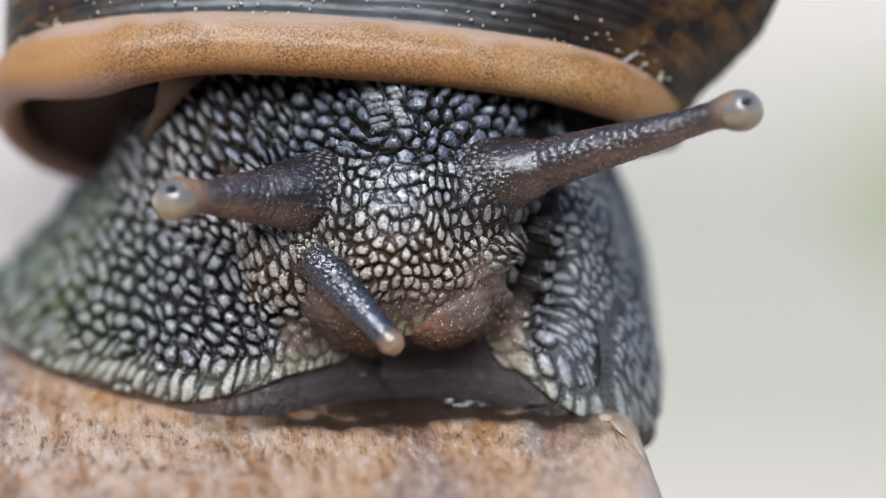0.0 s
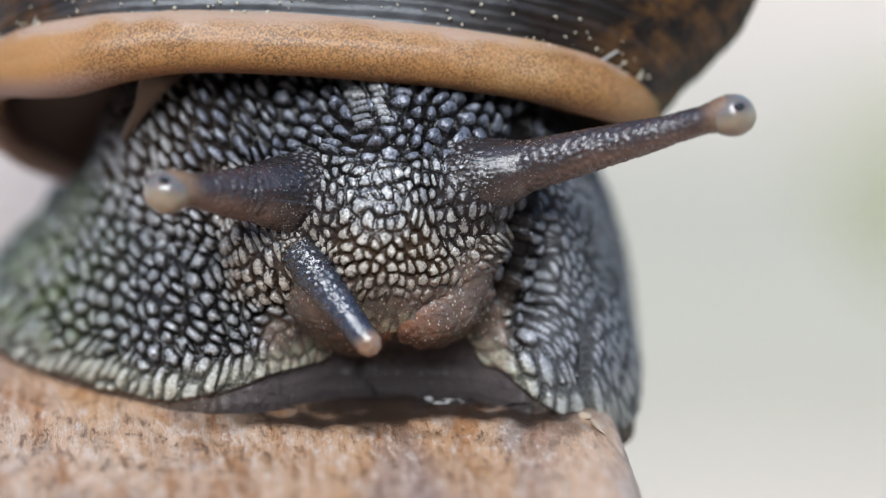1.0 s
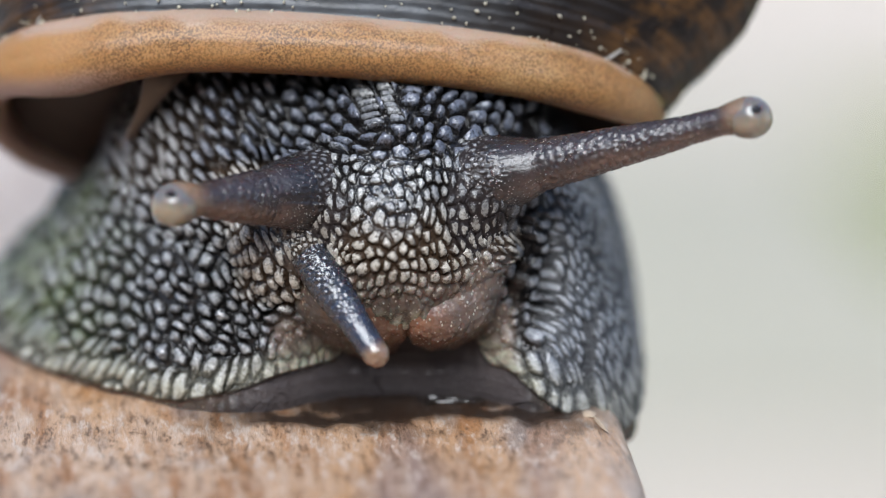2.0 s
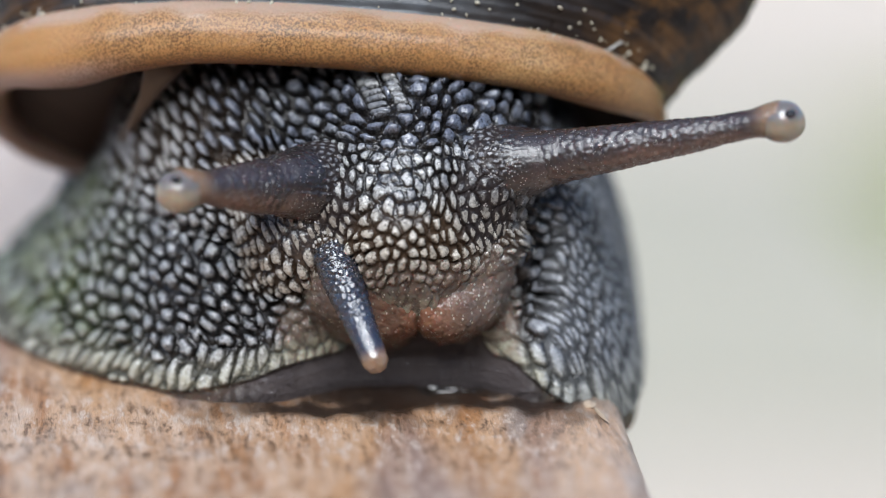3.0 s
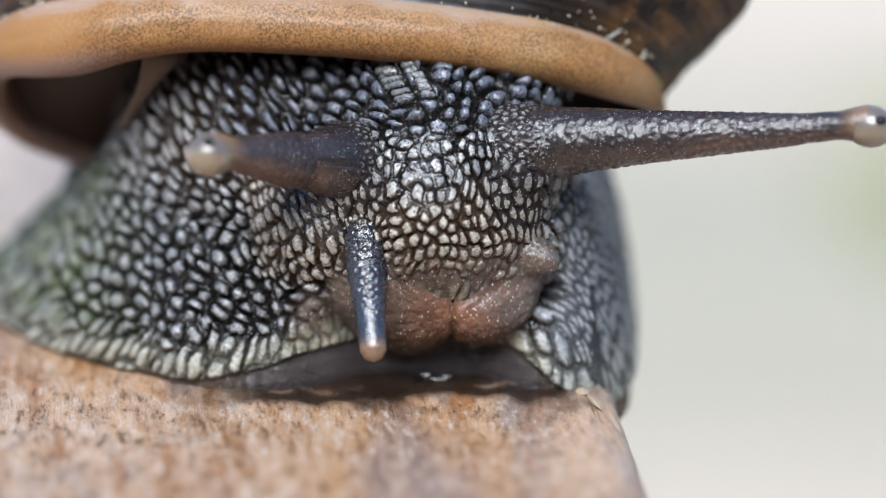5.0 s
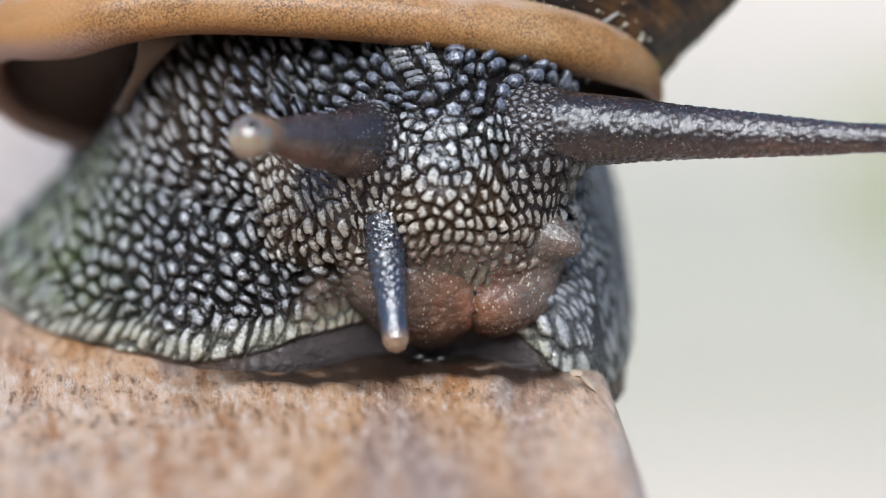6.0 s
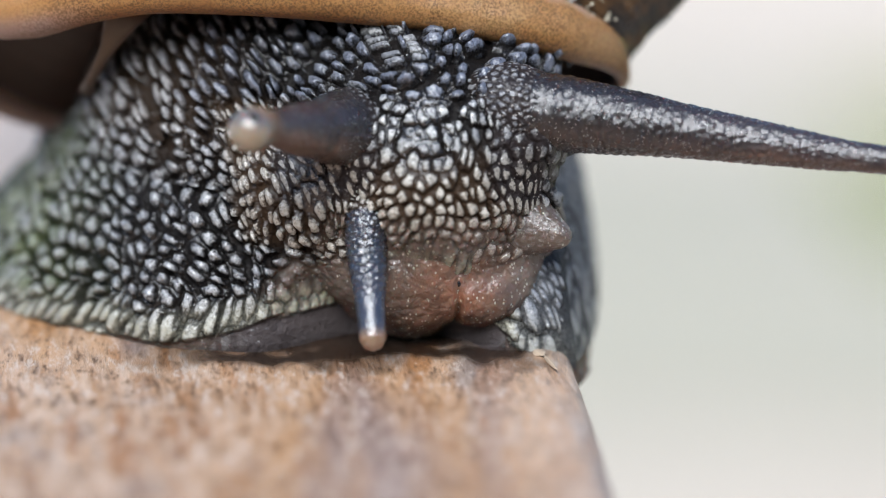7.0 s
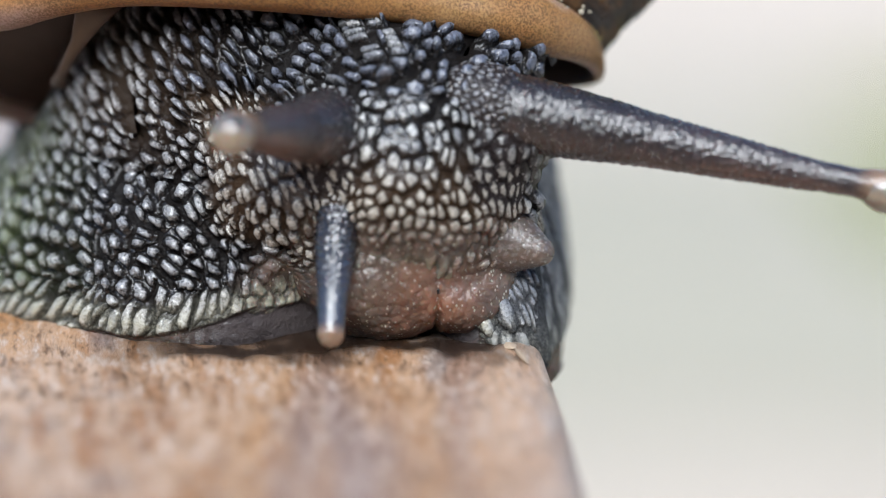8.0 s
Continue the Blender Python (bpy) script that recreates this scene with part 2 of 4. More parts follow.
PAVING = ground_material("pale_paving", (0.63, 0.53, 0.43), (0.75, 0.645, 0.54), 1.0)
GRASS = ground_material("mown_grass", (0.43, 0.395, 0.305), (0.52, 0.475, 0.37), 2.0)
RENDER = ground_material("blocker_render", (0.085, 0.075, 0.06), (0.13, 0.115, 0.095), 1.0)
SHRUB = ground_material("shrub_leaf", (0.15, 0.18, 0.05), (0.29, 0.32, 0.11), 8.0)
SLIME = plain("slime_film", (0.020, 0.015, 0.012), 0.06, Coat_Weight=1.0)
GRIT = plain("pale_grit", (0.55, 0.50, 0.38), 0.7)
FLAKE = plain("yellow_flake", (0.42, 0.34, 0.12), 0.6)
CHIP = plain("pale_wood_chip", (0.56, 0.43, 0.31), 0.4)
HUSK = plain("brown_husk", (0.36, 0.19, 0.07), 0.7)
SILK = plain("silk_strand", (0.52, 0.50, 0.46), 0.5)


# ---- building helpers, in millimetres ----
def smooth(edge0, edge1, x):
    t = np.clip((x - edge0) / (edge1 - edge0), 0, 1)
    return t * t * (3 - 2 * t)


def sheet(name, points, material, parent=None, label="", origin=(0, 0, 0), wrap_u=False, wrap_v=False, attributes=None):
    """A smooth mesh from a grid of points [rows, columns, 3]."""
    rows, cols = points.shape[:2]
    verts = (points.reshape(-1, 3) - np.array(origin)) * MM
    index = np.arange(rows * cols).reshape(rows, cols)
    if wrap_u:
        index = np.concatenate([index, index[:, :1]], axis=1)
    if wrap_v:
        index = np.concatenate([index, index[:1]], axis=0)
    faces = np.stack([index[:-1, :-1], index[:-1, 1:], index[1:, 1:], index[1:, :-1]], axis=-1).reshape(-1, 4)
    mesh = bpy.data.meshes.new(name)
    mesh.vertices.add(len(verts))
    mesh.vertices.foreach_set("co", verts.astype(np.float32).ravel())
    mesh.loops.add(faces.size)
    mesh.loops.foreach_set("vertex_index", faces.astype(np.int32).ravel())
    mesh.polygons.add(len(faces))
    mesh.polygons.foreach_set("loop_start", np.arange(0, faces.size, 4, dtype=np.int32))
    mesh.update(calc_edges=True)
    mesh.validate()
    mesh.polygons.foreach_set("use_smooth", np.ones(len(faces), dtype=bool))
    for key, values in (attributes or {}).items():
        layer = mesh.attributes.new(key, "FLOAT", "POINT")
        layer.data.foreach_set("value", np.asarray(values, dtype=np.float32).ravel())
    mesh.materials.append(material)
    ob = new(name, mesh)
    ob.parent = parent
    ob.location = [c * MM for c in origin]
    return tagged(ob, label)


def part(name, bm, material, parent, label="", origin=(0, 0, 0)):
    """Links a bmesh, in millimetres, as one mesh object."""
    bmesh.ops.translate(bm, verts=bm.verts, vec=[-c for c in origin])
    bmesh.ops.scale(bm, verts=bm.verts, vec=(MM, MM, MM))
    mesh = bpy.data.meshes.new(name)
    bm.to_mesh(mesh)
    bm.free()
    mesh.polygons.foreach_set("use_smooth", np.ones(len(mesh.polygons), dtype=bool))
    mesh.materials.append(material)
    ob = new(name, mesh)
    ob.parent = parent
    ob.location = [c * MM for c in origin]
    return tagged(ob, label)


def hash2(i, j, seed):
    h = np.sin(i * 127.1 + j * 311.7 + seed * 74.7) * 43758.5453
    return h - np.floor(h)


def warts(u, v, seed, jitter=0.9):
    """Irregular cells on a surface with the unit spacing: gap to the next cell, nearness to the centre, a random number and an identity for each cell."""
    u, v = u + 0.07 * wobble(u, v, 0.13, seed) + 0.03 * wobble(u, v, 0.05, seed + 2), v + 0.07 * wobble(v, u, 0.12, seed + 1) + 0.03 * wobble(v, u, 0.05, seed + 3)
    iu, iv = np.floor(u), np.floor(v)
    first = np.full(u.shape, 9.0)
    second = np.full(u.shape, 9.0)
    pick = np.zeros(u.shape)
    ident = np.zeros(u.shape)
    for a in (-1, 0, 1):
        for b in (-1, 0, 1):
            ci, cj = iu + a, iv + b
            odd = 0.5 * np.mod(cj, 2)
            du = ci + odd + 0.5 + jitter * (hash2(ci, cj, seed) - 0.5) - u
            dv = cj + 0.5 + jitter * (hash2(ci, cj, seed + 1.7) - 0.5) - v
            dist = np.sqrt(du * du + dv * dv)
            nearer = dist < first
            second = np.where(nearer, first, np.minimum(second, dist))
            pick = np.where(nearer, hash2(ci, cj, seed + 3.1), pick)
            ident = np.where(nearer, ci * 5000 + cj, ident)
            first = np.where(nearer, dist, first)
    return second - first, first, pick, ident


def dome(gap, first, flat=0.40):
    """A rounded wart: full in the middle of a cell, falling to a flat groove."""
    return smooth(0.07, 0.46, gap) * (flat + (1 - flat) * np.clip(1 - (first / 0.75) ** 2, 0, 1))


def wobble(a, b, scale, seed):
    """Soft, cheap, repeatable waviness between about -1 and 1."""
    total = np.zeros(np.broadcast(a, b).shape)
    for k in range(5):
        w = 1.0 + 0.7 * k
        ang = seed * 1.3 + 2.4 * k
        total = total + np.sin((a * math.cos(ang) + b * math.sin(ang)) * w / scale + seed * (k + 1) * 1.9) / w
    return total / 2.2


def normals(p):
    """Outward normals of a grid of points, by differences."""
    du = np.gradient(p, axis=1)
    dv = np.gradient(p, axis=0)
    n = np.cross(du, dv)
    return n / (np.linalg.norm(n, axis=-1, keepdims=True) + 1e-9)


def tube(bm, points, radii, sides=20, cap=True):
    """A round tube along points; radii may be numbers or (across, up) pairs."""
    pts = [Vector(p) for p in points]
    rings = []
    side = None
    for i, p in enumerate(pts):
        way = (pts[min(i + 1, len(pts) - 1)] - pts[max(i - 1, 0)]).normalized()
        ref = side if side else (Vector((0, 0, 1)) if abs(way.z) < 0.9 else Vector((0, 1, 0)))
        up = (ref - way * ref.dot(way)).normalized()
        side = up
        other = way.cross(up)
        r = radii[i]
        ra, rb = r if isinstance(r, tuple) else (r, r)
        rings.append([bm.verts.new(p + other * (ra * math.cos(2 * math.pi * k / sides)) + up * (rb * math.sin(2 * math.pi * k / sides))) for k in range(sides)])
    for a, b in zip(rings, rings[1:]):
        for k in range(sides):
            bm.faces.new((a[k], a[(k + 1) % sides], b[(k + 1) % sides], b[k]))
    if cap:
        bm.faces.new(list(reversed(rings[0])))
        bm.faces.new(rings[-1])
    return bm


# ---- the ground far below ----
def ground():
    bm = bmesh.new()
    bmesh.ops.create_grid(bm, x_segments=40, y_segments=40, size=60000)
    ob = part("ground", bm, PAVING, None, "pale paved ground far below the plank", origin=(0, 0, 0))
    ob.location = (0, 0, -0.45)
    tagged(ob, category="ground", kind="structure")


def lawn():
    """A strip of mown grass across the paving, with an uneven edge."""
    u = np.linspace(-3000, 3000, 241)[None, :] + np.zeros((13, 1))
    v = np.linspace(0, 1, 13)[:, None] + np.zeros((1, 241))
    near = 1170 + 25 * wobble(u, 0 * u, 90, 1)
    far = 1560 + 40 * wobble(u, 0 * u, 130, 2)
    p = np.stack([u, near + (far - near) * v, -446 + 10 * np.sin(np.pi * v) + 2 * wobble(u, v * 300, 14, 4)], axis=-1)
    ob = sheet("lawn", p, GRASS, None, "strip of dull green mown grass across the paving")
    tagged(ob, category="lawn", kind="structure")


def wall():
    """An unseen dark rendered wall, added behind the camera to block low front sky."""
    bm = bmesh.new()
    bmesh.ops.create_cube(bm, size=1.0)
    bmesh.ops.scale(bm, verts=bm.verts, vec=(9000, 200, 1700))
    bmesh.ops.bevel(bm, geom=list(bm.edges), offset=12, segments=2, affect="EDGES")
    ob = part("sky_blocker_wall", bm, RENDER, None, "unseen dark rendered wall added to block the low front sky")
    ob.location = (0, -1.35, 0.06)
    tagged(ob, category="wall", kind="structure")


def shrub():
    """A low bush at the edge of the grass: short stems with many small leaves."""
    rnd = random.Random(8)
    bush = new("shrub")
    bush.location = (0.306, 0.32, -0.449)
    bush.scale = (4.6, 4.6, 4.6)
    tagged(bush, "leafy green bush growing beside the bench", "shrub")
    bm = bmesh.new()
    tips = []
    for k in range(14):
        a, lean = rnd.uniform(0, 6.28), rnd.uniform(5, 45)
        tip = (lean * math.cos(a), lean * math.sin(a), rnd.uniform(45, 95))
        tube(bm, [(0, 0, -8), (tip[0] * 0.4, tip[1] * 0.4, tip[2] * 0.5), tip], [2.2, 1.4, 0.7], sides=6)
        tips.append(Vector(tip))
    part("stem", bm, HUSK, bush, "thin brown stems")
    bm = bmesh.new()
    for tip in tips:
        for k in range(90):
            at = tip * rnd.uniform(0.5, 1.05) + Vector((rnd.gauss(0, 9), rnd.gauss(0, 9), rnd.gauss(0, 8)))
            m = Matrix.Translation(at) @ Euler((rnd.uniform(-1, 1), rnd.uniform(-1, 1), rnd.uniform(0, 6.28))).to_matrix().to_4x4()
            ring_ = [m @ Vector(q) for q in ((0, 0, 0), (4, 2.6, 0.8), (9, 0, 0), (4, -2.6, 0.8))]
            bm.faces.new([bm.verts.new(q) for q in ring_])
    tagged(part("foliage", bm, SHRUB, bush, "small green leaves"), kind="stuff")


# ---- the plank ----
def plank():
    """A weathered plank with a rounded long edge; the fibres stand out in fine relief."""
    width, thick, radius = 60.0, 22.0, 1.7
    edge = 8.3
    arc = radius * math.pi / 2
    fine = np.concatenate([np.linspace(0, 4, 41)[:-1], np.linspace(4, 30, 330), np.linspace(30, width, 40)[1:]])
    s = np.concatenate([-np.linspace(thick - radius + arc, arc, 16)[:-1], -np.linspace(arc, 0, 24)[:-1], fine])
    y = np.concatenate([np.linspace(-150, -26, 60)[:-1], np.linspace(-26, 14, 400), np.linspace(14, 130, 120)[1:]])
    S, Y = np.meshgrid(s, y)
    ang = np.clip(-S, 0, arc) / radius
    x = edge - radius + radius * np.sin(ang) - np.clip(S, 0, None)
    z = -radius + radius * np.cos(ang) - np.clip(-S - arc, 0, None)
    relief = 0.05 * wobble(S * 1.6, Y * 0.5, 0.8, 3) + 0.025 * wobble(S * 1.5, Y * 0.8, 0.3, 5) + 0.07 * wobble(S, Y, 2.2, 6)
    gap, first, pick, ident = warts(S / 0.22, Y / 1.3 + wobble(S, Y, 0.6, 2) * 0.3, 2)
    pore = np.where(pick > 0.72, smooth(0.45, 0.1, first), 0)
    relief = relief - 0.03 * pore - 0.10
    x = x + relief * np.sin(ang)
    z = z + relief * np.cos(ang)
    damp_shade = smooth(1.3, 0.2, np.abs((Y + 0.8) / 1.8 + 0.6 * wobble(S, Y, 0.7, 9))) * smooth(-9, -4, x) * smooth(8.5, 6, x)
    # Oval of painted shade below the mouth, merged with the damp strip.
    damp_shade = np.maximum(damp_shade, smooth(1.25, 0.65, np.hypot((x - 0.6) / 5.0, (Y - 0.9) / 2.1) + 0.14 * wobble(S, Y, 0.5, 4) + 0.05 * wobble(S, Y, 0.15, 7)))
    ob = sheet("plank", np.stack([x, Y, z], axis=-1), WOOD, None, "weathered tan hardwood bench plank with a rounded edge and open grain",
               attributes={"damp_shade": damp_shade, "paler": np.maximum(smooth(5, 15, Y + 2.0 * wobble(S, Y, 4.0, 12)), 0.22 * smooth(3.2, 0.3, S + 0.6 * wobble(S, Y, 1.5, 13)))})
    ob.rotation_euler = (0, 0, radians(4.5))
    mod = ob.modifiers.new("solid", "SOLIDIFY")
    mod.thickness, mod.offset = 1.0 * MM, 1
    tagged(ob, category="plank")
    for y0 in (-110, 95):
        bm = bmesh.new()
        bmesh.ops.create_cube(bm, size=1.0)
        bmesh.ops.scale(bm, verts=bm.verts, vec=(38, 34, 428))
        bmesh.ops.bevel(bm, geom=list(bm.edges), offset=2.0, segments=2, affect="EDGES")
        leg = part("leg", bm, WOOD, ob, "square wooden leg")
        leg.location = (-22 * MM, y0 * MM, -236 * MM)
    rnd = random.Random(6)
    for x0, y0, long, wide in ((6.75, -1.5, 0.38, 0.20), (7.05, -2.6, 0.8, 0.09)):
        bm = bmesh.new()
        bmesh.ops.create_icosphere(bm, subdivisions=3, radius=1.0)
        for v in bm.verts:
            v.co *= 1 + 0.35 * noise.noise(v.co * 1.6 + Vector((x0, y0, 0)))
        bmesh.ops.scale(bm, verts=bm.verts, vec=(wide, long, 0.07))
        bmesh.ops.rotate(bm, verts=bm.verts, matrix=Matrix.Rotation(rnd.uniform(-0.3, 0.3), 3, "Z"))
        chip = part("splinter", bm, CHIP, ob, "pale raised splinter")
        chip.location = (x0 * MM, y0 * MM, -0.11 * MM)
    return ob


# ---- the snail ----
SOLE_Z = [0.0, 0.35, 0.9, 2.0, 3.2, 4.6, 6.0, 7.5, 9.0, 10.3, 11.4, 12.2, 12.7]
INSET_LEFT = [0.04, 0.0, 0.5, 1.8, 3.0, 4.3, 5.4, 6.1, 7.0, 8.0, 9.4, 11.4, 13.5]
INSET_RIGHT = [0.04, 0.0, 0.0, 0.2, 0.5, 0.95, 1.6, 2.5, 3.7, 5.0, 6.5, 8.6, 11.2]
INSET_FRONT = [0.04, 0.0, 0.1, 0.6, 1.2, 1.9, 2.5, 3.1, 3.8, 4.7, 6.0, 8.0, 10.5]
BODY_CENTRE = (-1.5, 8.0, 2.0)


def foot_reach(x, y, z):
    """The foot's plan: distance from its axis, the reach of the skirt there, how far it is drawn in, and the direction."""
    r = np.hypot(x + 2.6, y - 12.0) + 1e-6
    c, s = (x + 2.6) / r, (y - 12.0) / r
    right = smooth(-0.6, 0.6, c)
    half = (13.5 * (1 - right) + 11.6 * right) * (1 - 0.42 * np.clip(s, 0, 1))
    power = 2.0 * (1 - right) + 6.0 * right
    depth = np.where(s < 0, 13.0, 30.0)
    reach = (np.abs(c / half) ** power + np.abs(s / depth) ** power) ** (-1 / power)
    front = smooth(0.1, 0.95, -s)
    inset = (np.interp(z, SOLE_Z, INSET_LEFT) * (1 - right) + np.interp(z, SOLE_Z, INSET_RIGHT) * right) * (1 - front) + np.interp(z, SOLE_Z, INSET_FRONT) * front
    return r, reach, inset, c, s


def egg(x, y, z, centre, radii):
    """Rough distance to an ellipsoid."""
    qx, qy, qz = ((v - m) / e for v, m, e in zip((x, y, z), centre, radii))
    k0 = np.sqrt(qx * qx + qy * qy + qz * qz)
    k1 = np.sqrt((qx / radii[0]) ** 2 + (qy / radii[1]) ** 2 + (qz / radii[2]) ** 2) + 1e-9
    return k0 * (k0 - 1) / k1


HEAD_FORMS = [((0.8, 5.0, 6.1), (5.0, 6.4, 5.0)),       # head and neck
              ((-3.0, 2.0, 5.6), (2.4, 2.6, 2.3)),       # cheek
              ((-1.9, 0.9, 7.5), (1.7, 1.5, 1.2)),       # swelling round a stalk
              ((3.5, 1.2, 7.9), (1.7, 1.6, 1.25)),
              ((0.9, 1.6, 5.4), (3.0, 2.9, 2.2))]        # face above the mouth


def body_field(x, y, z):
    """Rough distance to the soft union of foot, neck, head and cheeks."""
    hollow = smooth(-4.6, -1.0, x) * smooth(5.4, 2.2, x) * smooth(4.6, 1.6, z)
    r, reach, inset, c, s = foot_reach(x, y - 1.8 * hollow * (y < 6), z)
    inset = inset + 0.35 * np.exp(-((z - 5.0 + 0.05 * x) / 0.35) ** 2) * smooth(-2.5, -4.0, x) * smooth(-10.5, -8.5, x)
    inset = inset + 1.3 * np.exp(-((x - 4.9) / 0.75) ** 2) * smooth(2.0, 3.5, z) * smooth(10.0, 8.5, z)
    folds = 0.20 * wobble(np.arctan2(s, c) * 9, z, 1.6, 4) * smooth(0.5, 2.5, z)
    total = np.exp(-0.72 * (r - (reach - inset * np.where(s < 0, 1.0, 1.0 + 0.8 * s)) - folds) / 0.34)
    for centre, radii in HEAD_FORMS:
        total = total + np.exp(-egg(x, y, z, centre, radii) / 0.34)
    # the sloping brow between the eye stalks
    brow = np.maximum(egg(x, y, z, (0.4, 7.5, 2.7), (2.4, 10.0, 10.0)), egg(x, y, z, (0.8, 5.0, 6.1), (5.0, 6.9, 5.1)))
    total = total + np.exp(-brow / 0.34)
    return -0.34 * np.log(total + 1e-30)


# name, label, a place on the skin (x, z), then its creep in x and z before and after the middle of its way
SKIN_PIECES = [
    ("flank", "", -11.2, 1.5, 0.43, 0.68, 0.20, -0.25), ("flank", "", -8.8, 4.0, 0.37, 0.87, 0.10, -0.08),
    ("flank", "", -7.5, 1.7, 0.62, 1.18, 0.12, -0.09), ("flank", "", -6.0, 3.6, 0.57, 1.48, 0.07, -0.08),
    ("flank", "", -4.7, 1.7, 0.66, 1.40, 0.17, -0.05), ("neck", "", -8.6, 7.0, 0.40, 1.00, 0.05, -0.05),
    ("neck", "", -6.2, 8.2, 0.48, 1.70, 0.0, 0.02), ("neck", "", -3.4, 9.8, 0.53, 1.85, -0.04, 0.16),
    ("neck", "", -0.9, 10.3, 0.57, 2.06, 0.0, -0.05), ("neck", "", 2.0, 10.5, 0.70, 2.30, -0.05, -0.15),
    ("cheek", "", -5.9, 5.7, 0.61, 1.90, 0.0, 0.08), ("cheek", "", -3.7, 4.3, 0.95, 2.20, 0.0, -0.50),
    ("cheek", "", -3.5, 6.6, 0.80, 2.35, 0.0, -0.28), ("head", "pale warty face on dark wet skin", -0.9, 6.4, 1.0, 2.72, -0.12, -0.66),
    ("head", "pale warty face on dark wet skin", 2.1, 6.3, 1.12, 2.90, -0.25, -0.88), ("brow", "wet warty brow with a blue sheen", 0.4, 9.0, 0.95, 2.80, -0.15, -0.40),
    ("brow", "wet warty brow with a blue sheen", 3.4, 9.0, 1.15, 3.50, -0.22, -0.65), ("cheek", "", 4.0, 6.2, 1.10, 3.0, -0.20, -0.85),
    ("flank", "", 5.6, 2.3, 0.40, 0.90, 0.10, -0.35), ("flank", "", 7.9, 1.0, -0.25, -0.15, -0.12, -0.20),
    ("flank", "", 7.4, 4.5, 0.08, 0.10, 0.0, -0.10), ("neck", "", 6.4, 8.2, 0.20, 0.60, 0.0, -0.10),
    ("flank", "", 5.5, 6.3, 0.10, 0.25, 0.0, -0.10),
    ("sole", "smooth dark grey underside of the foot", 1.0, 1.2, 0.30, 0.60, 0.0, 0.0)]
STILL_SIDE = (18, 19, 20, 21, 22, 23, 24)    # the flank on the far side of the head, which hardly moves
FOOT_BACK = ("foot", "dark warty hind part of the foot under the shell", 0, 0, 0.40, 0.80, 0.1, 0.0)
LABELS = {"flank": "dark wet flank with rows of pale warts", "neck": "blue black neck with rows of raised warts", "cheek": "brownish cheek with slender pale warts"}


